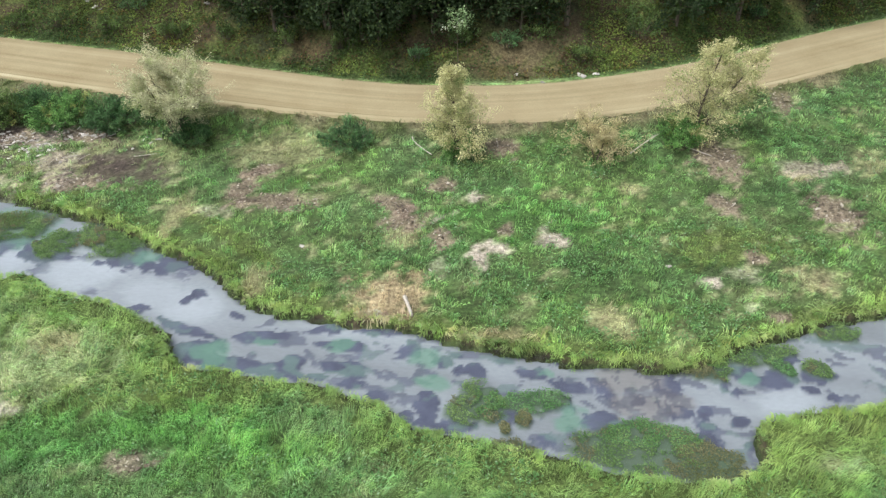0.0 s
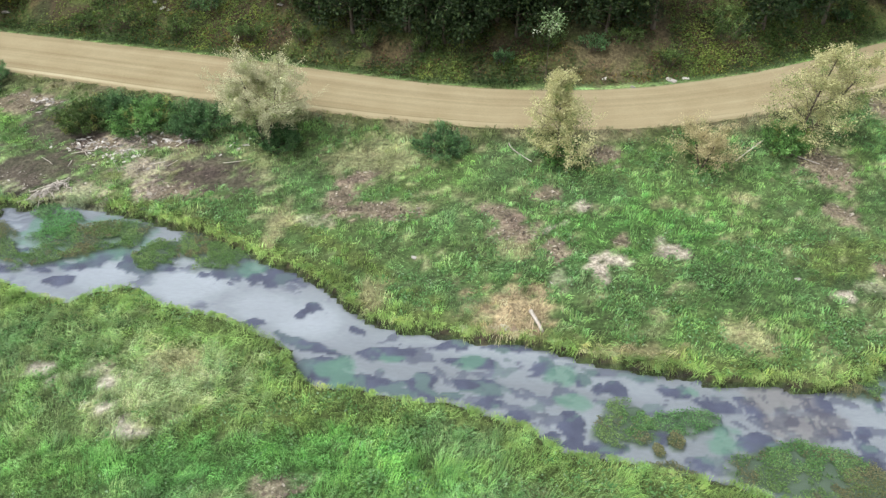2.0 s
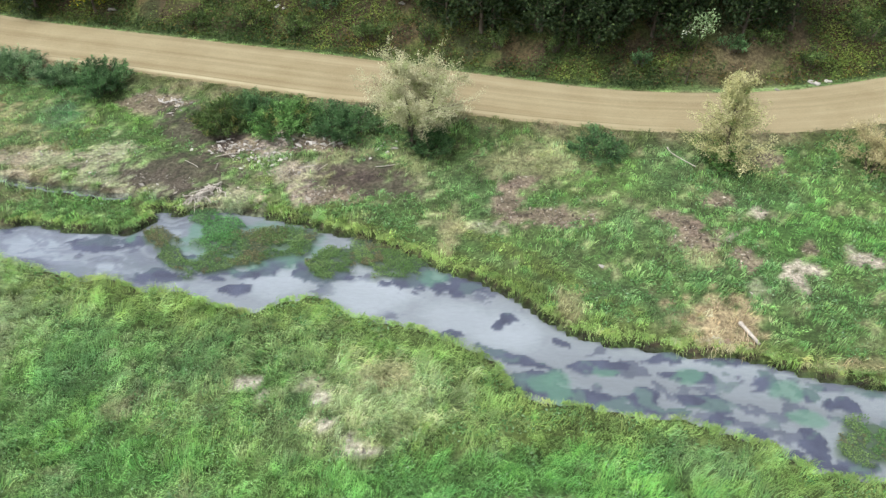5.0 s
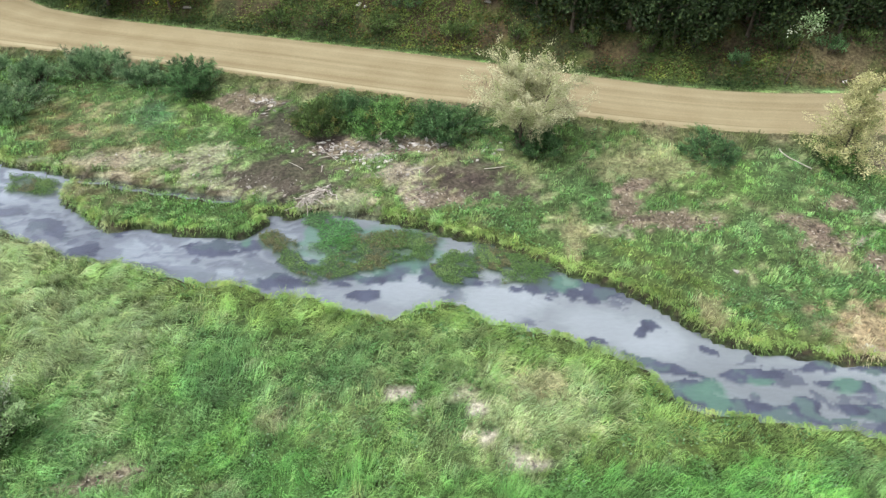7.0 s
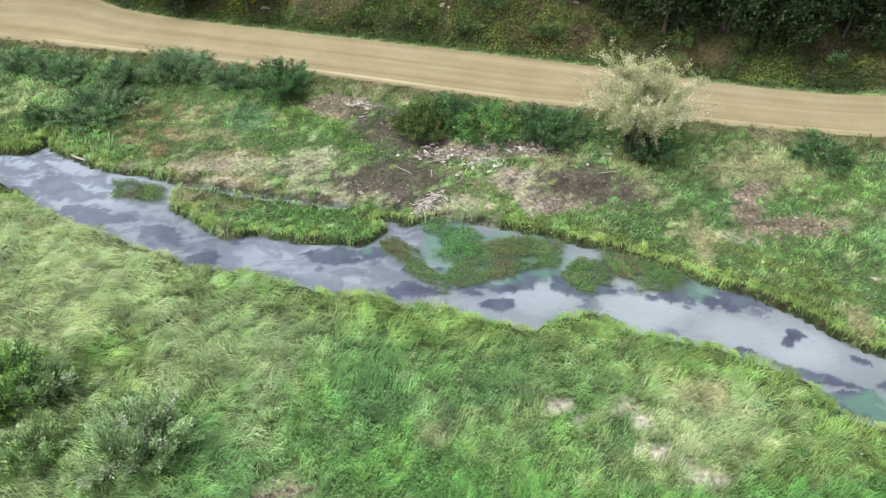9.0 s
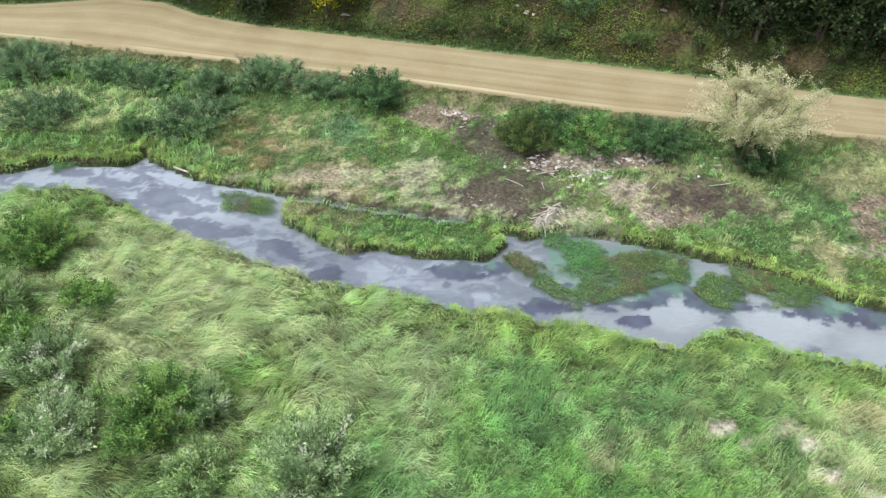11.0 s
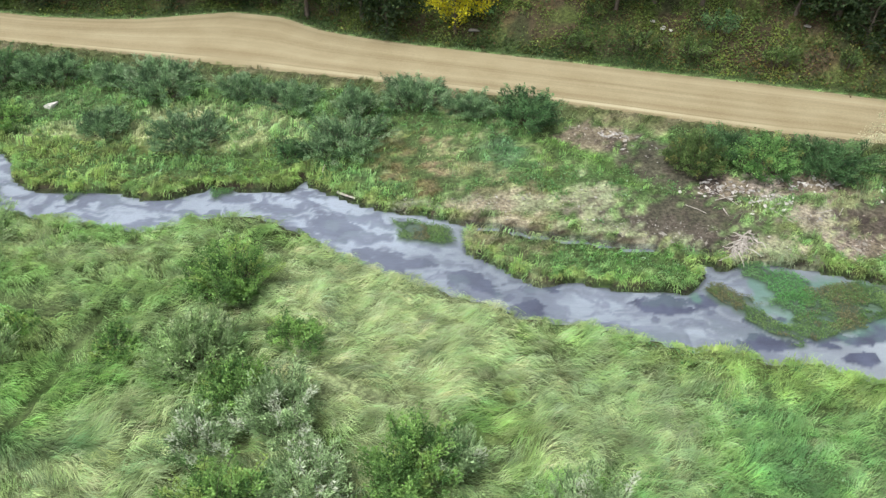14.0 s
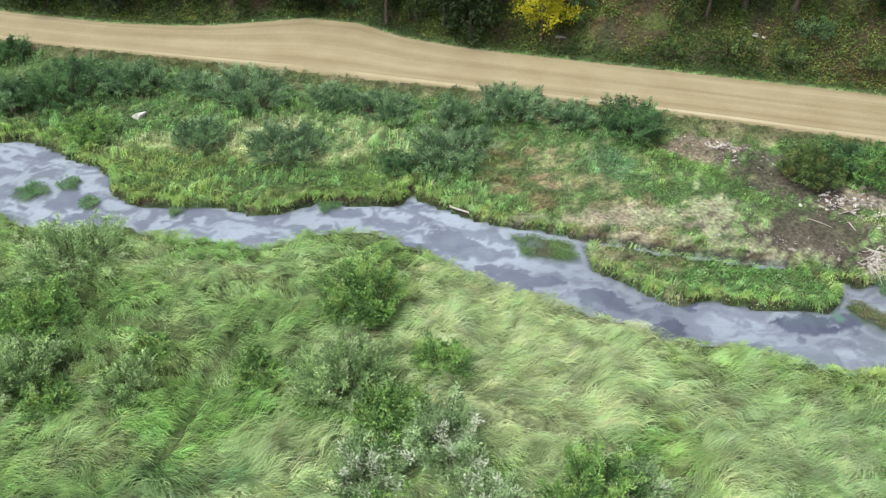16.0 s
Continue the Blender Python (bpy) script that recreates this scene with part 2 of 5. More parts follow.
COVER_D = [("straw", -18.7, 40.3, 2.15, 0.67, 80), ("straw", 13.1, 42.7, 0.88, 0.85, 0), ("straw", 7.5, 42, 0.89, 0.4, 0), ("straw", -11.9, 33.4, 0.77, 1.14, 0), ("straw", -2.8, 37.7, 1.03, 1.17, 0), ("straw", 9.5, 29.9, 1.32, 1.21, -44), ("straw", 2.9, 28.7, 2.67, 0.43, 0), ("straw", 22.6, 32.8, 1.45, 1.29, 0), ("straw", 25.6, 44.1, 1.22, 0.71, 0), ("straw", -35.5, 26, 0.73, 0.79, -12), ("straw", -22.5, 28.1, 1.28, 0.84, 0), ("straw", -51.7, 53.1, 4.22, 3.3, 0), ("hay", -3.8, 31.8, 2.37, 2.04, 0)]
BARE_A = [("litter", -42.5, 23, 1.18, 0.83, 12), ("litter", -42.3, 56.5, 2.5, 1.29, -15), ("litter", -33.8, 50.2, 2.6, 1, 0), ("litter", -29, 50.2, 2.8, 0.9, 0), ("litter", -27.1, 44.1, 1.92, 1.09, 0), ("litter", -15.5, 20.4, 1.38, 0.52, 9), ("litter", -14.7, 43.4, 2.21, 0.72, 72), ("litter", -13.7, 45.5, 1.09, 0.59, 0), ("litter", -12.1, 41.6, 2.95, 0.93, 0), ("litter", -3.8, 41, 1.76, 0.68, -43), ("litter", -2.8, 39.2, 1.43, 1.04, 0), ("litter", -0.5, 37.4, 0.63, 0.87, 0), ("litter", -0.5, 43.1, 0.85, 0.68, 0), ("litter", 3.9, 38.1, 0.75, 0.47, 0), ("litter", 4.1, 47.8, 1.29, 0.94, 0), ("litter", 19.1, 40.8, 0.78, 1.28, 0), ("litter", 19.4, 29.8, 0.71, 0.45, 0), ("litter", 19.5, 35.2, 0.57, 0.54, 0)]
BARE_B = [("litter", 20.4, 46.7, 1.62, 2.36, 0), ("litter", 26.6, 39.5, 1.29, 2.16, 0), ("litter", 27.7, 54.2, 0.93, 1.39, 0), ("ash", -56.3, 45.4, 1.46, 0.74, 0), ("ash", -56, 48.9, 1.5, 0.4, 0), ("ash", -50.2, 47, 1.6, 0.4, 0), ("ash", -50, 48.8, 3.6, 1, 0), ("ash", -43.8, 49.2, 1.59, 1.65, 0), ("ash", -42.8, 44.9, 2.4, 0.45, -8), ("ash", -40.7, 45.6, 4.51, 1.23, -9), ("ash", -34.2, 43.5, 1.99, 1.45, 0), ("ash", -30, 47.1, 1.66, 0.78, 15), ("ash", -29.6, 46.7, 1.85, 1.11, 0), ("ash", -28.7, 44.1, 1.16, 1.18, 14), ("ash", -26.2, 27.6, 0.5, 0.32, 0), ("ash", -16.3, 40.5, 0.92, 0.44, 0), ("ash", -0.8, 34.4, 0.46, 0.63, 0), ("ash", 18.1, 30.8, 0.36, 0.46, 0)]
BARE_C = [("ash", 18.5, 33.7, 0.99, 0.46, 0), ("ash", 27, 45.1, 1.97, 0.8, 0), ("ash", 27.5, 45, 2, 0.6, 0), ("soil", -38.3, 47.1, 3.92, 1.99, -7), ("soil", -38.2, 52.8, 2.99, 1.77, -42), ("soil", -25, 47.1, 1.98, 1.15, 0), ("soil", -24.2, 45.5, 3.5, 1.15, -14), ("chalk", -31.9, 50.5, 1.05, 1.16, 0), ("chalk", -29.4, 27.7, 0.79, 0.45, 0), ("chalk", -28.6, 26.7, 0.17, 0.33, 0), ("chalk", -25.7, 26.6, 0.39, 0.3, 0), ("chalk", -25.2, 25, 0.41, 0.32, 0), ("chalk", -24.1, 24.3, 0.58, 0.31, 0), ("chalk", -23.8, 23.5, 0.48, 0.39, 0), ("chalk", -23.4, 23.4, 0.47, 0.26, 0), ("chalk", -0.7, 39.4, 0.89, 0.13, 29), ("chalk", 1.9, 35.4, 0.5, 0.92, 0), ("chalk", 2, 41.8, 0.85, 0.46, 0)]
COVER_E = [("pale", -79.5, 57.6, 5.0, 1.3, 0), ("pale", -71.5, 56.2, 3.2, 1.3, 0), ("pale", -73.8, 59.8, 3.0, 1.2, 0), ("yellow", -81.5, 55.6, 4.5, 1.2, -12), ("chalk", 2.8, 36.5, 1.09, 0.45, -19), ("chalk", 6.8, 37.3, 0.86, 0.64, -46), ("chalk", 16.2, 33, 0.41, 0.4, 0)]
TEAL_HERBS = [("teal", -49.1, 54, 1.75, 1.9, 0), ("teal", -49.7, 55, 2.05, 1.42, 0)]
PATCHES = BROAD_COVER + COVER_A + COVER_B + COVER_C + COVER_D + TEAL_HERBS + BARE_A + BARE_B + BARE_C + COVER_E
BARE_KINDS = ("soil", "ash", "chalk", "litter")


def cover(x, y, sd, grain=1.0):
    """Colour of the plant cover and how bare the ground is."""
    near = near_side(x, y)
    n4 = vnoise(x * 5.0, y * 5.0, 29)
    n1, n2, n3 = fbm(x * 0.11, y * 0.14, 21, 4), fbm(x * 0.45, y * 0.6, 22, 4), fbm(x * 1.7, y * 2.0, 23, 3)
    col = np.empty((*np.shape(x), 3))
    g, lm, dp, pl, st = (np.array(PALETTE[k]) for k in ("green", "lime", "deep", "pale", "straw"))

    def blend(c, w):
        col[...] = col * (1 - w[..., None]) + np.array(c) * w[..., None]

    col[...] = g
    blend(lm, 0.5 * step(0.5, 0.68, n1))
    blend(dp, np.where(near & (x < -45), 0.12, np.where(near, 0.7, 0.45)) * step(0.5, 0.34, n1 * 0.6 + n2 * 0.4))
    west = np.where(near, step(-42, -56, x - 0.3 * (y - 35)), 0)
    blend(PALETTE["teal"], 0.22 * (1 - west) * step(0.58, 0.7, fbm(x * 0.3, y * 0.35, 25, 3)))
    blend(st, np.where(near, 0.26, 0.3) * step(0.53, 0.70, n2 * 0.7 + n3 * 0.3))
    blend(PALETTE["dry"], np.where(near, 0.2, 0.24) * step(0.54, 0.66, fbm(x * 1.1, y * 1.5, 30, 4)))
    blend(PALETTE["litter"], np.where(near, 0.25, 0.5) * step(0.60, 0.68, n3 * 0.6 + n4 * 0.15 + n2 * 0.25))
    blend((0.2, 0.305, 0.108), 0.6 * west)
    tall = west * (0.85 - 0.5 * step(-62, -74, x))
    blend(pl, tall * step(0.32, 0.6, n2))
    blend(PALETTE["yellow"], 0.75 * (1 - 0.7 * west) * step(np.where(near, 4.5, 1.7), np.where(near, 1.5, 0.5), sd + np.where(near, 4.0, 1.2) * (n2 - 0.5)))
    bare = np.where(near, 0.3, 0.5) * step(0.60, 0.70, n2 * 0.4 + n3 * 0.6)
    fray = 0.9 * (n2 - 0.5) + 1.5 * (n3 - 0.5) + 0.8 * (n4 - 0.5)
    for kind, cx, cy, rx, ry, turn in PATCHES:
        ca, sa = math.cos(radians(turn)), math.sin(radians(turn))
        r = np.hypot(((x - cx) * ca + (y - cy) * sa) / rx, ((y - cy) * ca - (x - cx) * sa) / ry) * (0.88 if kind in BARE_KINDS else 1.0) + fray
        w = (step(1.15, 0.93, r) if kind in BARE_KINDS else step(1.25, 0.75, r)) * (0.92 if kind in BARE_KINDS or kind in ("straw", "hay") else 0.72) * (0.42 if kind == "bleach" else 0.62 if kind == "ash" else 0.66 if kind == "straw" else 1.0)
        blend(PALETTE[kind], w)
        bare = np.maximum(bare, w) if kind in BARE_KINDS else bare * (1 - 0.7 * w)
        if kind == "teal":
            blend(PALETTE["green"], 0.5 * (~near & (x < -22)) * step(0.50, 0.58, fbm(x * 0.8, y * 1.0, 33, 4)))
    col *= (np.where(near, 1.76 - 0.34 * west, 1.66 - 0.04 * step(-58, -66, x)) * (0.22 + 1.56 * fbm(x * 1.2, y * 1.6, 27, 5)))[..., None]
    col *= np.where(near[..., None], 1.0, np.array((1.035, 0.99, 0.98)))
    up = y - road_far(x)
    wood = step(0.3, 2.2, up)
    # woodland floor, its base tone darkened to add to the canopy's shade
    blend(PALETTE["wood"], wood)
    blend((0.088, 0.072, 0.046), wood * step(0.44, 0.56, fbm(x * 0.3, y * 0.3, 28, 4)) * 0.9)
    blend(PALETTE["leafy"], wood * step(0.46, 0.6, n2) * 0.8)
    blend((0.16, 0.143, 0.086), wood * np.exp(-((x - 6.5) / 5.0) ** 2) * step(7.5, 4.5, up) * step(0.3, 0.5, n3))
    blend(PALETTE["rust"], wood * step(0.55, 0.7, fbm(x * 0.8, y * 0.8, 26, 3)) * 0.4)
    blend((0.072, 0.115, 0.042), step(0.1, 0.5, up) * step(2.6, 1.2, up + 1.6 * (n2 - 0.5)) * 0.9 * (1 - np.exp(-((x - 6.5) / 5.0) ** 2)))
    edge = step(2.6, 0.4, road_near(x) - y) * (y < road_near(x) + 0.5)
    blend((0.15, 0.165, 0.075), edge * 0.85)
    blend(PALETTE["straw"], edge * step(0.45, 0.62, n2) * 0.7)
    road = step(-0.25, 0.1, np.minimum(y - road_near(x), road_far(x) - y))
    blend((0.25, 0.2, 0.13), road)
    bare = np.maximum(bare, road)
    return col, bare


# ---- meshes ----
def np_mesh(name, verts, loops, sizes, mat, tint=None):
    """A mesh from arrays: corner indices and the number of corners of each face."""
    me = bpy.data.meshes.new(name)
    verts, loops, sizes = np.asarray(verts, np.float32), np.asarray(loops, np.int32).ravel(), np.asarray(sizes, np.int32)
    me.vertices.add(len(verts))
    me.vertices.foreach_set("co", verts.ravel())
    me.loops.add(len(loops))
    me.loops.foreach_set("vertex_index", loops)
    me.polygons.add(len(sizes))
    starts = np.concatenate([[0], np.cumsum(sizes)[:-1]]).astype(np.int32)
    me.polygons.foreach_set("loop_start", starts)
    if tint is not None:
        layer = me.attributes.new("tint", "FLOAT_COLOR", "POINT")
        layer.data.foreach_set("color", (np.c_[tint, np.ones(len(tint))] if np.shape(tint)[1] == 3 else tint).astype(np.float32).ravel())
    me.update(calc_edges=True)
    me.materials.append(mat)
    return me


def part(name, me, parent, label=""):
    ob = new(name, me)
    ob.parent = parent
    return tagged(ob, label) if label else ob


def bm_mesh(name, bm, mat):
    me = bpy.data.meshes.new(name)
    bm.to_mesh(me)
    bm.free()
    me.materials.append(mat)
    return me


def smooth(me):
    me.polygons.foreach_set("use_smooth", [True] * len(me.polygons))
    return me


# ---- materials ----
def material(name, rough=0.85):
    m = bpy.data.materials.new(name)
    m.use_nodes = True
    nt = m.node_tree
    b = nt.nodes["Principled BSDF"]
    b.inputs["Roughness"].default_value = rough
    b.inputs["Specular IOR Level"].default_value = 0.25
    return m, nt, b


def noise_node(nt, scale, detail=5.0, stretch=(1, 1, 1), turn=0.0, coords="Object"):
    tc, mp, tx = nt.nodes.new("ShaderNodeTexCoord"), nt.nodes.new("ShaderNodeMapping"), nt.nodes.new("ShaderNodeTexNoise")
    mp.inputs["Scale"].default_value = stretch
    mp.inputs["Rotation"].default_value = (0, 0, turn)
    tx.inputs["Scale"].default_value, tx.inputs["Detail"].default_value = scale, detail
    nt.links.new(tc.outputs[coords], mp.inputs["Vector"])
    nt.links.new(mp.outputs[0], tx.inputs["Vector"])
    return tx.outputs[0]


def ramp(nt, source, stops):
    r = nt.nodes.new("ShaderNodeValToRGB")
    while len(r.color_ramp.elements) < len(stops):
        r.color_ramp.elements.new(0.5)
    for e, (p, c) in zip(r.color_ramp.elements, stops):
        e.position, e.color = p, (*c, 1) if len(c) == 3 else c
    nt.links.new(source, r.inputs[0])
    return r.outputs[0]


def mix(nt, a, b, fac, mode="MIX"):
    n = nt.nodes.new("ShaderNodeMix")
    n.data_type, n.blend_type = "RGBA", mode
    for socket, value in ((n.inputs[6], a), (n.inputs[7], b), (n.inputs[0], fac)):
        if isinstance(value, bpy.types.NodeSocket):
            nt.links.new(value, socket)
        else:
            socket.default_value = value if isinstance(value, float) else (*value, 1)
    return n.outputs[2]


def bump(nt, b, height, strength, distance):
    n = nt.nodes.new("ShaderNodeBump")
    n.inputs["Strength"].default_value, n.inputs["Distance"].default_value = strength, distance
    nt.links.new(height, n.inputs["Height"])
    nt.links.new(n.outputs[0], b.inputs["Normal"])


def attribute(nt, name):
    a = nt.nodes.new("ShaderNodeAttribute")
    a.attribute_name = name
    return a.outputs["Color"]


def ground_material():
    m, nt, b = material("turf_and_soil", 0.95)
    base = attribute(nt, "tint")
    rough = 1.0
    fine = ramp(nt, noise_node(nt, 4.0, 8.0), [(0.3, (0.4, 0.38, 0.36)), (0.7, (1.35, 1.3, 1.25))])
    grit = ramp(nt, noise_node(nt, 18.0, 4.0), [(0.35, (0.65, 0.63, 0.61)), (0.65, (1.25, 1.25, 1.25))])
    c = mix(nt, mix(nt, base, fine, rough, "MULTIPLY"), grit, rough, "MULTIPLY")
    nt.links.new(c, b.inputs["Base Color"])
    bump(nt, b, noise_node(nt, 9.0, 8.0), 0.8, 0.12)
    return m


def blade_material(name="grass_blades", through=0.34):
    m, nt, b = material(name, 0.7)
    geo = nt.nodes.new("ShaderNodeNewGeometry")
    vary = ramp(nt, geo.outputs["Random Per Island"], [(0.0, (0.87, 0.87, 0.87)), (0.5, (1.0, 1.0, 1.0)), (1.0, (1.15, 1.14, 1.13))])
    c = mix(nt, attribute(nt, "tint"), vary, 1.0, "MULTIPLY")
    nt.links.new(c, b.inputs["Base Color"])
    t = nt.nodes.new("ShaderNodeBsdfTranslucent")
    s = nt.nodes.new("ShaderNodeMixShader")
    s.inputs[0].default_value = through
    nt.links.new(c, t.inputs[0])
    nt.links.new(b.outputs[0], s.inputs[1])
    nt.links.new(t.outputs[0], s.inputs[2])
    nt.links.new(s.outputs[0], nt.nodes["Material Output"].inputs[0])
    return m


def leaf_material(name, dark, light, odd, share=0.12, through=0.3):
    """Leaves that differ one by one between two tones, with a share of an odd third one."""
    m, nt, b = material(name, 0.75)
    geo = nt.nodes.new("ShaderNodeNewGeometry")
    c = ramp(nt, geo.outputs["Random Per Island"], [(0.0, dark), (1.0 - share, light), (1.0 - share + 0.01, odd), (1.0, odd)])
    nt.links.new(c, b.inputs["Base Color"])
    t = nt.nodes.new("ShaderNodeBsdfTranslucent")
    s = nt.nodes.new("ShaderNodeMixShader")
    s.inputs[0].default_value = through
    nt.links.new(c, t.inputs[0])
    nt.links.new(b.outputs[0], s.inputs[1])
    nt.links.new(t.outputs[0], s.inputs[2])
    nt.links.new(s.outputs[0], nt.nodes["Material Output"].inputs[0])
    return m


def bark_material(name, a, c):
    m, nt, b = material(name, 0.9)
    nt.links.new(ramp(nt, noise_node(nt, 6.0, 6.0, (1, 1, 0.25)), [(0.3, a), (0.7, c)]), b.inputs["Base Color"])
    bump(nt, b, noise_node(nt, 14.0, 6.0, (1, 1, 0.2)), 0.6, 0.03)
    return m


def road_material():
    m, nt, b = material("packed_gravel", 0.95)
    along = noise_node(nt, 1.0, 5.0, (0.02, 1.3, 1), 0.0, "UV")
    c = ramp(nt, along, [(0.25, (0.256, 0.220, 0.134)), (0.5, (0.322, 0.281, 0.176)), (0.75, (0.382, 0.342, 0.226))])
    uv = nt.nodes.new("ShaderNodeTexCoord")
    xyz = nt.nodes.new("ShaderNodeSeparateXYZ")
    nt.links.new(uv.outputs["UV"], xyz.inputs[0])
    ridge = ramp(nt, xyz.outputs["Y"], [(0.0, (0.9, 0.9, 0.88)), (0.18, (1.3, 1.36, 1.46)), (0.42, (1.32, 1.38, 1.46)), (0.52, (0.74, 0.71, 0.67)), (0.7, (1, 1, 1))])
    patchy = ramp(nt, noise_node(nt, 1.0, 3.0, (0.06, 0.3, 1), 0.0, "UV"), [(0.42, (0.15, 0.15, 0.15)), (0.58, (0.9, 0.9, 0.9))])
    c = mix(nt, c, ridge, patchy, "MULTIPLY")
    across = nt.nodes.new("ShaderNodeMath")
    across.operation, across.inputs[1].default_value = "DIVIDE", 6.2
    nt.links.new(xyz.outputs["Y"], across.inputs[0])
    ruts = ramp(nt, across.outputs[0], [(0.1, (1, 1, 1)), (0.2, (0.88, 0.86, 0.83)), (0.27, (1.06, 1.06, 1.07)), (0.4, (1, 1, 1)), (0.62, (0.93, 0.92, 0.9)), (0.74, (1.04, 1.04, 1.05)), (1.0, (0.97, 0.96, 0.95))])
    worn = ramp(nt, noise_node(nt, 1.0, 3.0, (0.05, 0.5, 1), 0.0, "UV"), [(0.4, (0, 0, 0)), (0.6, (1, 1, 1))])
    c = mix(nt, c, mix(nt, (1.0, 1.0, 1.0), ruts, worn), 1.0, "MULTIPLY")
    blot = ramp(nt, noise_node(nt, 0.35, 5.0), [(0.35, (0.93, 0.91, 0.88)), (0.65, (1.05, 1.05, 1.05))])
    grit = ramp(nt, noise_node(nt, 12.0, 6.0), [(0.3, (0.86, 0.85, 0.84)), (0.7, (1.1, 1.1, 1.1))])
    c = mix(nt, mix(nt, c, blot, 1.0, "MULTIPLY"), grit, 1.0, "MULTIPLY")
    nt.links.new(c, b.inputs["Base Color"])
    bump(nt, b, noise_node(nt, 10.0, 8.0), 0.5, 0.04)
    return m


def water_material():
    m = bpy.data.materials.new("clear_water")
    m.use_nodes = True
    nt = m.node_tree
    nt.nodes.remove(nt.nodes["Principled BSDF"])
    clear, gloss, fres, s = (nt.nodes.new("ShaderNode" + k) for k in ("BsdfTransparent", "BsdfGlossy", "Fresnel", "MixShader"))
    clear.inputs[0].default_value = (0.80, 0.84, 0.90, 1)
    gloss.inputs["Roughness"].default_value = 0.08
    fres.inputs["IOR"].default_value = 1.36
    bm = nt.nodes.new("ShaderNodeBump")
    bm.inputs["Strength"].default_value, bm.inputs["Distance"].default_value = 0.35, 0.05
    nt.links.new(noise_node(nt, 1.6, 4.0, (0.6, 1.8, 1), 0.25), bm.inputs["Height"])
    nt.links.new(bm.outputs[0], gloss.inputs["Normal"])
    nt.links.new(bm.outputs[0], fres.inputs["Normal"])
    nt.links.new(fres.outputs[0], s.inputs[0])
    nt.links.new(clear.outputs[0], s.inputs[1])
    nt.links.new(gloss.outputs[0], s.inputs[2])
    nt.links.new(s.outputs[0], nt.nodes["Material Output"].inputs[0])
    return m


def stone_material(name, a, c):
    m, nt, b = material(name, 0.9)
    nt.links.new(ramp(nt, noise_node(nt, 3.0, 6.0), [(0.3, a), (0.7, c)]), b.inputs["Base Color"])
    bump(nt, b, noise_node(nt, 9.0, 6.0), 0.6, 0.04)
    info = nt.nodes.new("ShaderNodeObjectInfo")
    shade = ramp(nt, info.outputs["Random"], [(0.0, (0.38, 0.37, 0.355)), (1.0, (1.08, 1.08, 1.08))])
    nt.links.new(mix(nt, b.inputs["Base Color"].links[0].from_socket, shade, 1.0, "MULTIPLY"), b.inputs["Base Color"])
    return m


def bed_material():
    m, nt, b = material("stream_silt", 0.9)
    fine = ramp(nt, noise_node(nt, 5.0, 5.0, (0.5, 1.3, 1), 0.22), [(0.3, (0.94, 0.94, 0.94)), (0.7, (1.05, 1.05, 1.05))])
    nt.links.new(mix(nt, attribute(nt, "tint"), fine, 1.0, "MULTIPLY"), b.inputs["Base Color"])
    return m


BED = bed_material()
GROUND, BLADES, ROAD, WATER_MAT = ground_material(), blade_material(), road_material(), water_material()
LEAF = {
    "yellow": leaf_material("bright_yellow_leaves", (0.46, 0.44, 0.018), (0.70, 0.66, 0.035), (0.38, 0.42, 0.05), 0.2, 0.45),
    # forest leaf tones lowered to carry the shade inside the wood
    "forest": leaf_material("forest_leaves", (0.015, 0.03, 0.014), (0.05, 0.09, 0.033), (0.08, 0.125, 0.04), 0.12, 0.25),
    "herb": leaf_material("blue_green_weed_leaves", (0.085, 0.215, 0.075), (0.17, 0.34, 0.125), (0.27, 0.42, 0.25), 0.1, 0.25)}
TUFT_LEAVES = blade_material("willow_leaves", 0.22)
BARK = bark_material("grey_brown_bark", (0.06, 0.05, 0.04), (0.17, 0.145, 0.12))
DEADWOOD = bark_material("bleached_dead_wood", (0.36, 0.335, 0.3), (0.62, 0.585, 0.54))
PALE_STONE = stone_material("pale_limestone", (0.5, 0.485, 0.47), (0.78, 0.765, 0.745))

# ---- ground, road, water ----
def spread(a, b, size, far):
    mid = np.arange(a, b + size / 2, size)
    grow = np.cumsum(1.5 ** np.arange(1, 18) * size * 1.6)
    grow = grow[grow < far]
    return np.concatenate([a - grow[::-1], mid, b + grow])


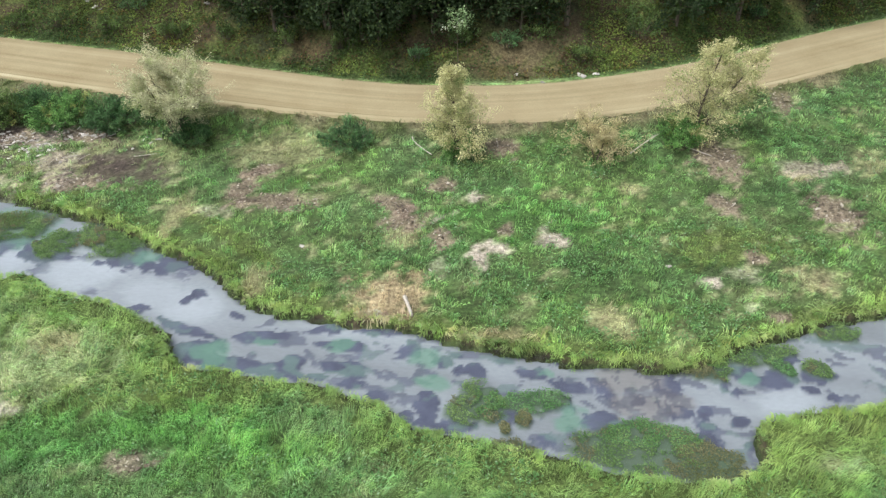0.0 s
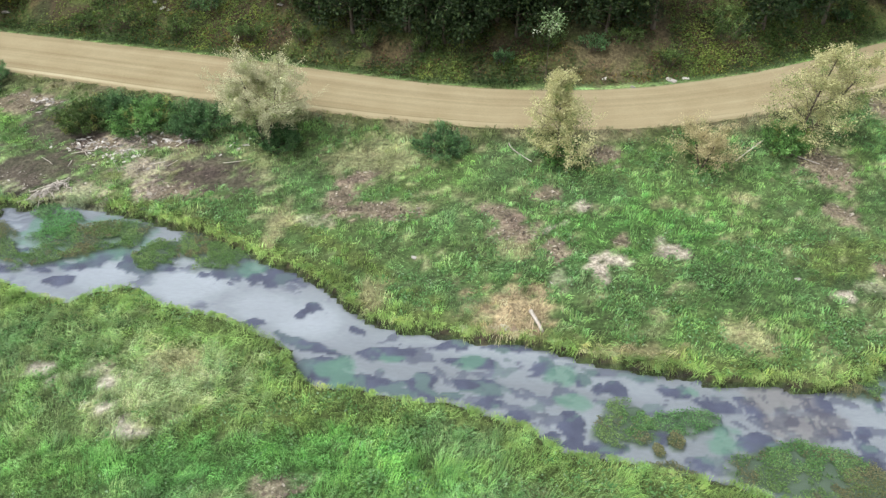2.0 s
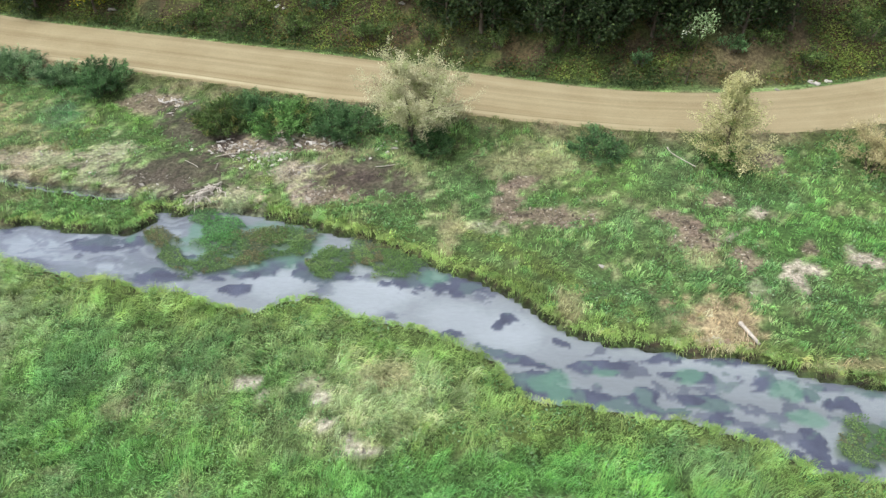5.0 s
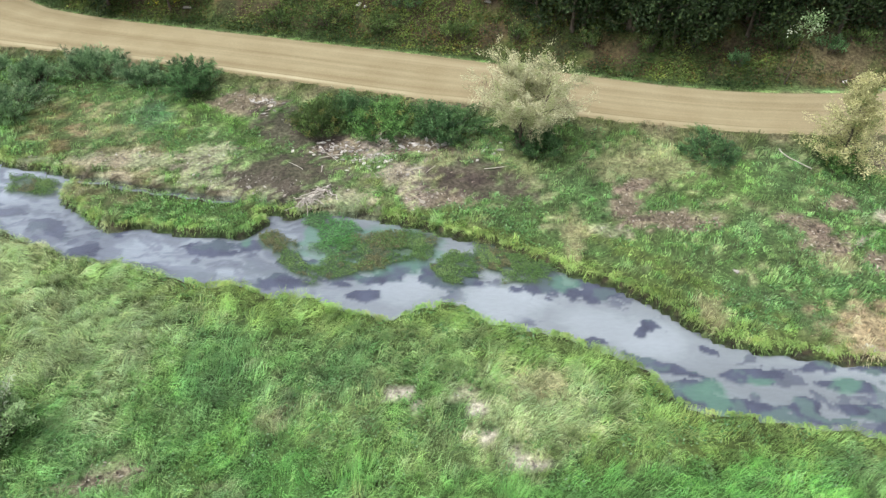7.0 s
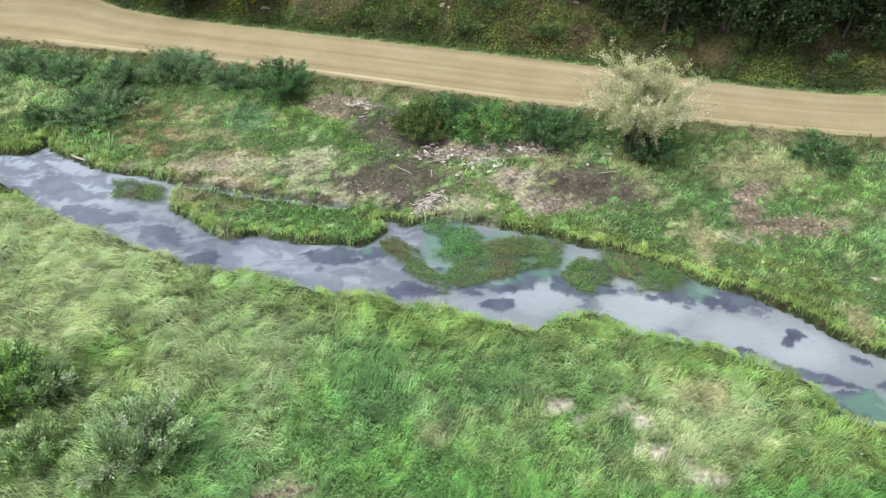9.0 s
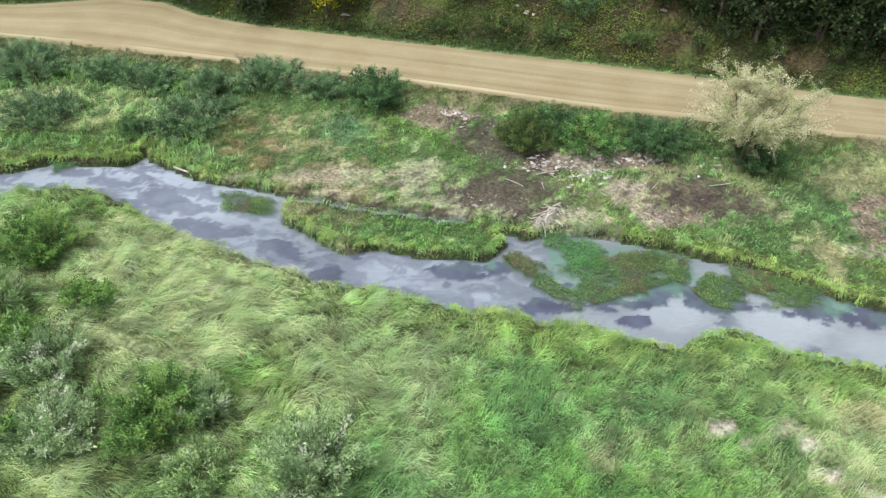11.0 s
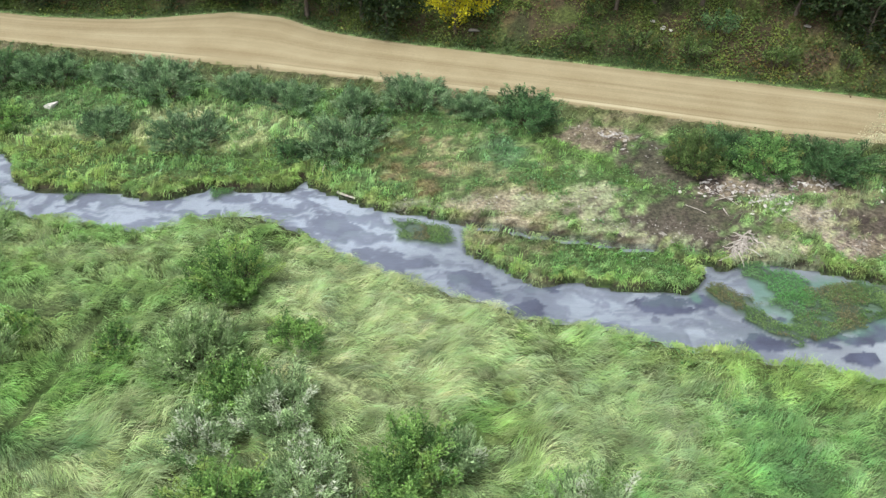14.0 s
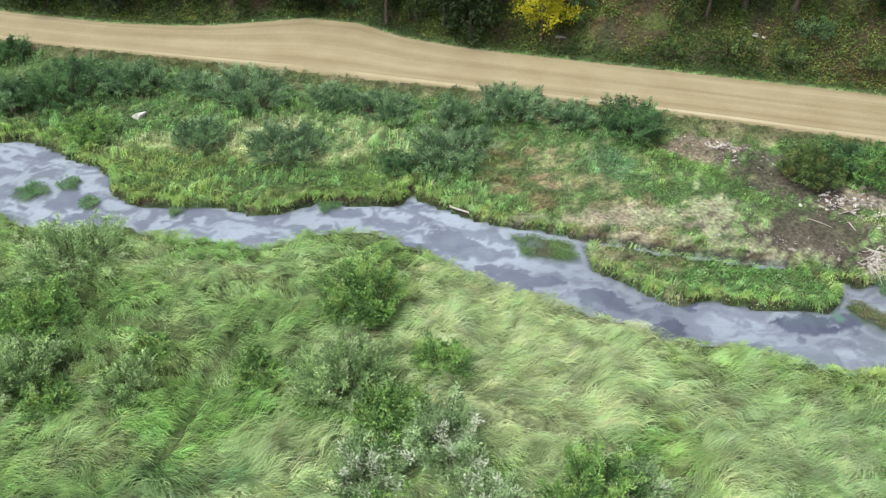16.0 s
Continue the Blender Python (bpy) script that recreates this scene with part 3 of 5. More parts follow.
def build_ground():
    xs, ys = spread(-104, 48, 0.46, 2500), spread(-14, 88, 0.44, 2500)
    X, Y = np.meshgrid(xs, ys)
    x, y = X.ravel(), Y.ravel()
    sd = shore(x, y)
    z = terrain(x, y, sd)
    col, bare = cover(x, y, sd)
    # thatch under the grass, darkened further for the shade between blades
    thatch_shade = step(0.55, 0.1, bare) * (y < road_near(x)) * (0.58 + 0.42 * step(0.82, 0.68, col[:, 0] / col[:, 1]))
    col = col * (1 - 0.68 * thatch_shade[:, None])
    south = step(7, -8, y)[:, None]
    col = col * (1 - south) + col[(y > -5) & (y < 7)].mean(0) * south
    # earth of the bank face, coloured dark to carry the undercut's shadow
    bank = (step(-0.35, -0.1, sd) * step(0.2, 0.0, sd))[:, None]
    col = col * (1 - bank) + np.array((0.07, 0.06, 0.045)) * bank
    nx, ny = len(xs), len(ys)
    i = (np.arange(ny - 1)[:, None] * nx + np.arange(nx - 1)).ravel()
    faces = np.stack([i, i + 1, i + nx + 1, i + nx], 1)
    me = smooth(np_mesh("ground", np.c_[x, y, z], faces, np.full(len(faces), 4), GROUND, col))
    return tagged(new("ground", me), "grassy valley floor with bare earth patches and a wooded slope", "ground", kind="structure")


# patches in the stream, west to east: centre, half length, half width, turn
WEED_BEDS_WEST = [(-89.4, 57.1, 1.23, 0.72, 0), (-86.4, 51.7, 1.23, 1.6, 0), (-86.3, 55.5, 0.97, 0.52, 0), (-84.5, 49.8, 1.65, 0.7, 0), (-78, 50.3, 0.77, 0.95, 0), (-72.8, 49.9, 1.46, 0.38, 0), (-68, 50.1, 1.42, 0.54, 0), (-63.6, 46.4, 1.22, 0.8, -23), (-61.5, 47, 1.82, 1.22, -22), (-59.3, 44.4, 0.9, 0.8, 0), (-57.7, 43.5, 1.43, 0.97, -22), (-55.7, 43.4, 0.79, 0.56, 0), (-52.5, 41.8, 1.96, 0.68, -22), (-50.7, 38.7, 1.33, 0.48, 0), (-49.6, 39.2, 0.98, 0.38, 0), (-49.5, 39.5, 0.93, 0.64, 0)]
WEED_BEDS_MIDWEST = [(-47.9, 41.2, 0.61, 0.62, 0), (-41.7, 39.6, 1.51, 0.72, 0), (-39.2, 39.9, 1.12, 0.61, 0), (-36.7, 36.5, 2.05, 0.65, 0), (-31.8, 35.3, 1.01, 0.53, 0), (-29.3, 37.8, 1.75, 0.65, 0), (-27.1, 36.9, 1.69, 0.99, 0), (-26.4, 36.4, 1.45, 0.5, 0), (-22.8, 35.7, 0.4, 0.27, 0), (-21, 36.3, 1.11, 1.11, 0), (-19.4, 31.3, 1.11, 0.52, 0), (-17.9, 35.5, 1.92, 0.81, 0), (-16.1, 32.3, 0.49, 0.39, 0), (-15.6, 29.8, 2.13, 0.36, -24), (-15.4, 32.8, 0.55, 0.53, -25), (-14.3, 28, 1.61, 1.19, 0), (-30.6, 37.0, 1.5, 0.55, 12), (-33.4, 37.0, 1.5, 0.75, -8), (-35.8, 38.0, 1.2, 0.6, 0)]
WEED_BEDS_MIDDLE = [(-12.8, 30.9, 0.78, 0.24, -30), (-11.6, 26.9, 1.7, 0.66, -15), (-10.9, 29.1, 1.85, 0.52, 0), (-9.1, 26.4, 1.12, 0.43, 0), (-8.9, 27, 0.82, 0.58, 0), (-7.3, 26.3, 0.78, 0.28, 0), (-7.2, 29.8, 1.08, 0.45, 0), (-6.3, 28.4, 1.69, 0.46, -13), (-5.8, 26.7, 1.68, 0.52, -15), (-5.3, 25.6, 0.8, 0.42, 0), (-4, 24.7, 0.83, 0.48, 0), (-3.5, 29.5, 1.64, 0.4, 0), (-2.7, 23.5, 0.66, 0.44, 0), (-2.2, 27.9, 0.7, 0.54, 0), (-1.3, 24, 0.67, 1.26, 0), (-0.4, 27.2, 0.47, 0.41, 0)]
WEED_BEDS_MIDEAST = [(0.2, 22.8, 1.16, 0.43, 0), (0.5, 27.5, 0.56, 0.28, -20), (0.6, 26.5, 0.56, 0.36, 0), (1.6, 26.4, 0.65, 0.53, 0), (2.8, 23.4, 1.46, 0.46, 0), (3.1, 27.2, 0.55, 0.33, 0), (3.8, 28.2, 2, 0.41, -11), (4.5, 26.3, 0.99, 0.43, 0), (4.9, 21.9, 0.85, 0.46, 0), (6.3, 25.4, 0.99, 0.45, -24), (6.4, 24.2, 0.57, 0.33, -39), (7.1, 27.1, 1.1, 0.45, 0), (7.9, 23, 0.94, 0.55, 0), (8.3, 25.1, 0.97, 0.42, -53), (8.5, 22.1, 0.71, 0.5, 0), (10.3, 24.2, 0.65, 0.36, 0)]
# the first, long strip is the far bank's shadow painted dark; the rest is weed
WEED_AND_SHADE_EAST = [(11.6, 27, 2.75, 0.37, 0), (11.9, 25.2, 0.73, 0.65, -28), (11.9, 23.5, 0.87, 0.53, 0), (12.9, 21.4, 0.84, 0.52, 0), (13.2, 23.5, 0.47, 0.53, 0), (13.2, 22.4, 0.5, 0.59, 0), (14.8, 23, 0.55, 0.47, 0), (14.8, 25.2, 0.3, 0.28, 0), (15.4, 21.4, 0.7, 0.32, 0), (15.6, 24.8, 0.39, 0.28, 0), (16.1, 26.1, 0.69, 0.58, 0), (17.9, 25.9, 1.07, 0.7, 0), (19.1, 27.1, 0.62, 0.32, 0), (19.4, 25.1, 0.48, 0.3, 0), (20.3, 26.1, 0.92, 0.72, 0), (20.4, 24.5, 0.47, 0.39, 0)]
GREEN_BEDS = [(-39.5, 40.3, 0.44, 0.62, 0), (-35.6, 40.8, 0.59, 1.01, 0), (-31.6, 39.4, 3.95, 2.34, 0), (-28.7, 39.8, 1.08, 1.17, 0), (-19.7, 36.4, 0.96, 0.61, 0), (-14.1, 28.1, 1.03, 0.56, 0), (-13.4, 27.7, 0.8, 1.12, 0), (-10.5, 28.9, 0.57, 0.26, 0), (-6.3, 28.4, 0.68, 0.47, 0), (-1.1, 27.5, 0.9, 0.64, 0), (-0.8, 25.8, 0.77, 0.58, 0), (5.3, 26.3, 0.31, 0.39, 0), (6.2, 23.2, 0.94, 0.8, 0), (16.5, 25.8, 0.61, 0.39, 0)]
GRAVEL_BARS = [(9.8, 25.9, 1.83, 0.97, 0), (10.9, 24.1, 2.07, 0.99, 0)]
# bright lobes of sky reflection, painted pale on the bed
SKY_SHEEN = [(-59.9, 47.4, 1.7, 0.63, 0), (-40.8, 37.5, 3.3, 0.25, -12), (-29.6, 35.9, 1.86, 1.15, 0), (-29.4, 36, 1.44, 1.23, 0), (-23.7, 34.7, 2.33, 1.42, 0), (-23.3, 35.2, 1.77, 0.86, 0), (-18.5, 32.9, 2.33, 1.08, -21), (-15.7, 31.8, 1.89, 1.44, 0), (18, 24.3, 1.77, 0.82, 0)]
WEED_MATS_WEST = [("green", -89.1, 52.5, 0.89, 0.85, 0), ("green", -86.8, 53.5, 0.7, 0.72, 0), ("green", -84.9, 51.3, 0.51, 0.55, 0), ("olive", -79, 50.4, 0.44, 0.6, 0), ("green", -69.2, 51.2, 0.78, 1.05, 0), ("olive", -55.4, 46.3, 1.86, 0.96, -23), ("olive", -54.8, 46.1, 0.59, 0.67, 0), ("brown", -37.3, 40.1, 1.29, 0.66, -37), ("olive", -36.7, 38.7, 2.36, 0.58, -53), ("green", -35.3, 42.3, 0.75, 0.69, 0), ("olive", -33.8, 37.5, 1.39, 0.78, 0), ("fresh", -33.8, 40.9, 1.1, 1.4, 0), ("green", -33.4, 39.4, 1.5, 1.0, 0)]
WEED_MATS_MIDWEST = [("brown", -31.5, 37.8, 0.9, 0.6, 0), ("olive", -31.3, 39.3, 1.64, 1.49, 0), ("brown", -30.6, 40.1, 1.2, 0.75, 0), ("olive", -28.8, 39.7, 1.35, 1.25, 0), ("olive", -28.7, 39.2, 0.71, 0.68, 0), ("olive", -26.3, 37.6, 1.1, 1.22, 0), ("olive", -26.1, 37.7, 1.32, 1.1, 0), ("olive", -23.8, 37.8, 0.98, 0.47, 0), ("olive", -23.8, 39, 1.16, 1.39, 0), ("olive", -22, 37.9, 2.09, 1.58, 0), ("olive", -21.9, 37.5, 1.04, 1.08, 0), ("olive", 1.5, 24.2, 1.3, 1.14, 0), ("green", 2.1, 24.4, 0.68, 0.88, 0)]
WEED_MATS_MIDDLE = [("brown", 2.8, 22.6, 0.31, 0.27, 0), ("brown", 3.1, 21.4, 1.21, 0.55, 0), ("brown", 3.9, 23.2, 0.39, 0.38, 0), ("green", 4.5, 24.3, 1.66, 0.6, 0), ("olive", 9.3, 21.4, 3.06, 1.3, 0), ("green", 10.1, 22.2, 2.26, 0.75, 0), ("brown", 12.5, 20.3, 1.77, 1.08, 0), ("olive", 13.8, 26.7, 1.39, 0.56, 0), ("olive", 14.5, 26.4, 0.95, 0.79, 0), ("olive", 17.5, 27.4, 1.9, 0.53, 12), ("green", 18.4, 26.5, 0.66, 0.34, -62), ("olive", 20.2, 26.5, 0.8, 0.67, 0), ("olive", 22.3, 29.2, 1.09, 0.66, 0)]
DARK_BED_SPOTS = WEED_BEDS_WEST + WEED_BEDS_MIDWEST + WEED_BEDS_MIDDLE + WEED_BEDS_MIDEAST + WEED_AND_SHADE_EAST
FLOATING_MATS = WEED_MATS_WEST + WEED_MATS_MIDWEST + WEED_MATS_MIDDLE


def spot_mask(x, y, spots, seed, soft=0.14, rough=0.6, grow=1.02):
    """How deep inside any of the spots a place lies, with lobed edges."""
    u, v = 0.97 * x - 0.25 * y, 0.25 * x + 0.97 * y
    wx, wy = x + 1.0 * (fbm(x * 0.9, y * 0.9, seed, 3) - 0.5), y + 0.7 * (fbm(x * 0.9, y * 0.9, seed + 5, 3) - 0.5)
    fray = rough * (fbm(u * 1.1, v * 2.6, seed + 9, 4) - 0.5)
    best = np.zeros(np.shape(x))
    for cx, cy, rx, ry, turn in spots:
        ca, sa = math.cos(radians(turn)), math.sin(radians(turn))
        dx, dy = wx - cx, wy - cy
        best = np.maximum(best, step(grow + soft, grow - soft, np.hypot((dx * ca + dy * sa) / rx, (dy * ca - dx * sa) / ry) + fray))
    return best


def build_bed():
    """The stream's floor: pale silt with dark weed beds that stand up from it, with sky reflections and bank shade
    painted in.
    """
    xs, ys = np.arange(-104, 48, 0.14), np.arange(18.5, 66, 0.14)
    X, Y = np.meshgrid(xs, ys)
    sd = shore(X, Y)
    nx = len(xs)
    j, k = np.nonzero(sd[:-1, :-1] < 0.2)
    i = j * nx + k
    faces = np.stack([i, i + 1, i + nx + 1, i + nx], 1)
    used, inv = np.unique(faces, return_inverse=True)
    x, y, sd = X.ravel()[used], Y.ravel()[used], sd.ravel()[used]
    ca, sa = math.cos(0.25), math.sin(0.25)
    u, v = x * ca - y * sa, x * sa + y * ca
    wv = v + 1.2 * (fbm(x * 0.35, y * 0.35, 35, 2) - 0.5)
    silt = fbm(u * 0.13, wv * 0.4, 31, 3)
    sheen = spot_mask(x, y, SKY_SHEEN, 240, 0.4, 0.5)
    # silt tone raised in soft streaks to stand for reflected sky
    pale = (np.array((0.45, 0.472, 0.47)) + np.array((-0.008, 0.0, 0.03)) * step(-20, -50, x)[:, None]) * (0.60 + 0.56 * silt + 0.22 * sheen + 0.28 * step(-50, -62, x) - 0.1 * step(2, 10, x))[:, None]
    fast = step(-46, -58, x)
    eddy, swirl = fbm(x * 0.45, y * 0.45, 46, 3) - 0.5, fbm(x * 0.45, y * 0.45, 47, 3) - 0.5
    # streaks of sky mirrored in rippled water, painted on the bed with the weed
    riffle = np.maximum(fast, 0.75 * step(-31, -37, x)) * step(0.43, 0.62, fbm((u + 5.0 * eddy) * 0.6, (wv + 3.5 * swirl) * 1.7, 33, 5))
    weed = np.maximum(spot_mask(x, y, DARK_BED_SPOTS, 210, 0.09, 1.3, 1.0) * (1 - 0.3 * fast), 0.62 * riffle)
    small = step(0.62 - 0.05 * step(-16, -6, x), 0.66 - 0.05 * step(-16, -6, x), fbm(u * 0.9, wv * 1.7, 43, 3)) * np.maximum(step(0.46, 0.58, fbm(x * 0.2, y * 0.2, 44, 2)), step(-14, -4, x))
    weed = np.maximum(weed, 0.7 * small * (1 - sheen))
    gravel = spot_mask(x, y, GRAVEL_BARS, 250, 0.3, 1.0)
    speck = step(0.46, 0.56, fbm(u * 1.6, wv * 2.4, 34, 4))
    col = pale * (0.96 + 0.08 * fbm(u * 0.35, wv * 1.6, 39, 3))[:, None]
    dark = np.array((0.138, 0.146, 0.195)) * (0.7 + 0.6 * fbm(x * 1.2, y * 1.2, 41, 3))[:, None]
    inner = step(0.56, 0.64, fbm(x * 0.9, y * 1.1, 42, 3))[:, None] * (0.25 + 0.45 * step(-24, -8, x))[:, None]
    dark = dark * (1 - inner) + np.array((0.21, 0.30, 0.25)) * inner
    col = col * (1 - weed[:, None]) + dark * weed[:, None]
    brown = np.where(speck[:, None] > 0.5, np.array((0.17, 0.16, 0.17)), np.array((0.34, 0.315, 0.285)))
    col = col * (1 - 0.75 * gravel[:, None]) + brown * 0.75 * gravel[:, None]
    lush = 0.7 * spot_mask(x, y, GREEN_BEDS, 260, 0.25, 0.9)[:, None]
    col = col * (1 - lush) + np.array((0.20, 0.37, 0.25)) * lush
    mats = spot_mask(x, y, [m[1:] for m in FLOATING_MATS], 220, 0.25, 0.8, 1.15)[:, None]
    col = col * (1 - 0.85 * mats) + np.array((0.13, 0.19, 0.1)) * 0.85 * mats
    # dark rim: edge mud plus the undercut bank's shade and reflection, painted in
    mud_shade = (step(-0.5, -0.1, sd + 0.3 * (fbm(x * 1.5, y * 1.5, 37, 3) - 0.5)))[:, None] * 0.8
    col = col * (1 - mud_shade) + np.array((0.085, 0.088, 0.09)) * mud_shade
    z = -0.62 + 0.05 * silt + 0.08 * weed + 0.14 * mats[:, 0]
    me = smooth(np_mesh("stream_bed", np.c_[x, y, z], inv.reshape(faces.shape), np.full(len(faces), 4), BED, col))
    tagged(new("stream_bed", me), "pale silt stream bed with dark water weed, painted reflections and bank shade", "stream bed", kind="structure")


def build_road():
    xs = np.concatenate([[-400, -300, -200, -150, -130], np.arange(-115, 60, 0.5), [70, 90, 120, 200, 400]])
    vs = np.array([-0.09, -0.03, 0.0, 0.05, 0.14, 0.24, 0.36, 0.5, 0.64, 0.76, 0.86, 0.95, 1.0, 1.03, 1.09])
    lift = np.array([-0.22, -0.05, 0.0, 0.025, 0.02, 0.05, 0.03, 0.06, 0.035, 0.05, 0.02, 0.03, 0.0, -0.05, -0.22])
    X, V = np.meshgrid(xs, vs, indexing="ij")
    Y = road_near(X) * (1 - V) + road_far(X) * V
    Z = road_level(X) + lift[None, :] + 0.03 * (fbm(X * 0.6, Y * 0.6, 41, 3) - 0.5)
    nv = len(vs)
    i = (np.arange(len(xs) - 1)[:, None] * nv + np.arange(nv - 1)).ravel()
    faces = np.stack([i, i + nv, i + nv + 1, i + 1], 1)
    me = smooth(np_mesh("road", np.c_[X.ravel(), Y.ravel(), Z.ravel()], faces, np.full(len(faces), 4), ROAD))
    uv = me.uv_layers.new(name="UVMap")
    flat = np.c_[X.ravel(), V.ravel() * 6.2][faces.ravel()]
    uv.data.foreach_set("uv", flat.astype(np.float32).ravel())
    return tagged(new("road", me), "tan gravel road with faint wheel tracks", "road", kind="structure")


def build_water():
    xs, ys = spread(-104, 48, 0.75, 300), spread(15, 70, 0.75, 120)
    X, Y = np.meshgrid(xs, ys)
    sd = shore(X, Y)
    nx = len(xs)
    j, k = np.nonzero((sd[:-1, :-1] < 0.7) | (sd[1:, 1:] < 0.7))
    i = j * nx + k
    faces = np.stack([i, i + 1, i + nx + 1, i + nx], 1)
    used, inv = np.unique(faces, return_inverse=True)
    co = np.c_[X.ravel(), Y.ravel(), np.full(X.size, WATER)][used]
    me = smooth(np_mesh("water", co, inv.reshape(faces.shape), np.full(len(faces), 4), WATER_MAT))
    return tagged(new("water", me), "shallow clear stream over pale silt", "stream", kind="structure")


build_ground()
build_bed()
build_road()
build_water()


# ---- grass ----
def blades(name, x, y, length, width, angle, lie, rise, fall, col, tip, z0=0.0, swell=0.0):
    """Grass blades that lean over by 'lie' of their length, stand 'rise' of it high and drop to 'fall' of that at the tip."""
    n = len(x)
    z = terrain(x, y) + z0
    dx, dy = np.cos(angle), np.sin(angle)
    sx, sy = -dy * width / 2, dx * width / 2
    swell = np.broadcast_to(swell, n)

    def heave(px, py):
        return swell * (fbm(px * 0.8, py * 1.9, 57, 2) + 0.4 * vnoise(px * 2.6, py * 3.2, 58) - 0.5)

    tilt = rng.normal(0, 0.35, n) * width
    tipx, tipy = x + dx * length * lie, y + dy * length * lie
    tilt = tilt + (heave(tipx - dy * 0.12, tipy + dx * 0.12) - heave(tipx + dy * 0.12, tipy - dx * 0.12)) / 0.24 * width / 2
    low, top = heave(x, y), heave(tipx, tipy)
    co = np.empty((n, 5, 3))
    co[:, 0] = np.c_[x + sx, y + sy, z - 0.03]
    co[:, 1] = np.c_[x - sx, y - sy, z - 0.03]
    mx, my, mz = x + dx * length * lie * 0.45, y + dy * length * lie * 0.45, z + length * rise + 0.55 * low + 0.45 * top
    co[:, 2] = np.c_[mx - sx, my - sy, mz - tilt]
    co[:, 3] = np.c_[mx + sx, my + sy, mz + tilt]
    co[:, 4] = np.c_[x + dx * length * lie, y + dy * length * lie, z + length * rise * fall + top]
    b = np.arange(n)[:, None] * 5
    loops = np.concatenate([b + [0, 1, 2, 3], b + [3, 2, 4]], 1)
    tint = np.repeat(col[:, None], 5, axis=1)
    tint[:, 4] = tip
    me = np_mesh(name, co.reshape(-1, 3), loops, np.tile([4, 3], n), BLADES, tint.reshape(-1, 3))
    return new(name, me)


def scatter(n_clumps, per, box, spread_m, seed):
    """Blade feet in clumps over a box of the plan: x, y and clump number."""
    r = np.random.default_rng(seed)
    cx, cy = r.uniform(box[0], box[1], n_clumps), r.uniform(box[2], box[3], n_clumps)
    idx = np.repeat(np.arange(n_clumps), per)
    return cx[idx] + r.normal(0, spread_m, n_clumps * per), cy[idx] + r.normal(0, spread_m, n_clumps * per), idx, r


def mess(x, y):
    """How tousled the grass is: short tussocks in the east, combed long grass in the west."""
    return np.where(near_side(x, y), 0.6 * step(-50, -36, x - 0.3 * (y - 35)), 0.7)


def sward(name, box, n_clumps, per, keep, size, label, seed, spread_m=0.22, flow=0.0, swirl=2.2, dry=0.3, thick=1.0, vary=0.34, category="grass"):
    x, y, idx, r = scatter(n_clumps, per, box, spread_m, seed)
    sd = shore(x, y)
    ok = keep(x, y, sd)
    x, y, idx, sd = x[ok], y[ok], idx[ok], sd[ok]
    col, bare = cover(x, y, sd)
    thin = step(0.47, 0.36, fbm(x * 1.2, y * 1.5, seed + 7, 4)) * (0.15 + 0.65 * mess(x, y))
    ok = r.random(len(x)) > np.maximum(step(0.2, 0.6, bare) * 1.02, thin)
    x, y, idx, sd, col = x[ok], y[ok], idx[ok], sd[ok], col[ok]
    length, lie, rise, fall, swell = size(x, y, sd, r)
    angle = flow + swirl * (fbm(x * 0.16, y * 0.16, seed + 3, 3) - 0.5) * 2 + 1.3 * (fbm(x * 0.55, y * 0.55, seed + 4, 2) - 0.5) * 2 + r.normal(0, 1, n_clumps)[idx] * (0.24 + mess(x, y)) + r.normal(0, 0.2, len(x)) * (1 + mess(x, y))
    big = (0.7 + 0.6 * r.random(n_clumps))[idx]
    shade = (1 - vary + 2 * vary * r.random(n_clumps))[idx][:, None] * (1 + 0.06 * r.normal(0, 1, (n_clumps, 3)))[idx]
    col = np.clip(col * shade, 0.01, 0.8)
    length = length * big * r.uniform(0.7, 1.25, len(x))
    width = thick * (0.022 + 0.016 * length)
    tip = col * (1 - dry) + np.array((0.46, 0.50, 0.31)) * dry
    ob = blades(name, x, y, length, width, angle, lie, rise * (0.6 + 0.8 * (big - 0.7) / 0.6), fall, col, tip, swell=swell)
    return tagged(ob, label, category, kind="stuff")


# narrow lines trodden through the long grass
TRACKS = [[(-61.6, 34.4), (-59.6, 33.3), (-57.4, 32.5), (-54.9, 31.1), (-53.1, 30.2), (-51.8, 29.2)], [(-75.2, 31.6), (-74.7, 33.1), (-74.3, 34.7), (-73.9, 36.3), (-73.4, 38.2)], [(-79.1, 40.1), (-76.8, 39.0), (-74.9, 38.4)]]


def off_track(x, y):
    best = np.full(np.shape(x), 9.0)
    for line in TRACKS:
        for (ax, ay), (bx, by) in zip(line[:-1], line[1:]):
            t = np.clip(((x - ax) * (bx - ax) + (y - ay) * (by - ay)) / ((bx - ax) ** 2 + (by - ay) ** 2), 0, 1)
            best = np.minimum(best, np.hypot(x - ax - t * (bx - ax), y - ay - t * (by - ay)))
    return best > 0.42 + 0.2 * (fbm(x * 0.9, y * 0.9, 91, 2) - 0.5)


def on_land(x, y, sd):
    return (sd > 0.02) & ((y < road_near(x) - 0.1) | ((y > road_far(x) + 0.1) & (y < road_far(x) + 1.9) & (np.abs(x - 6.5) > 6.5)))


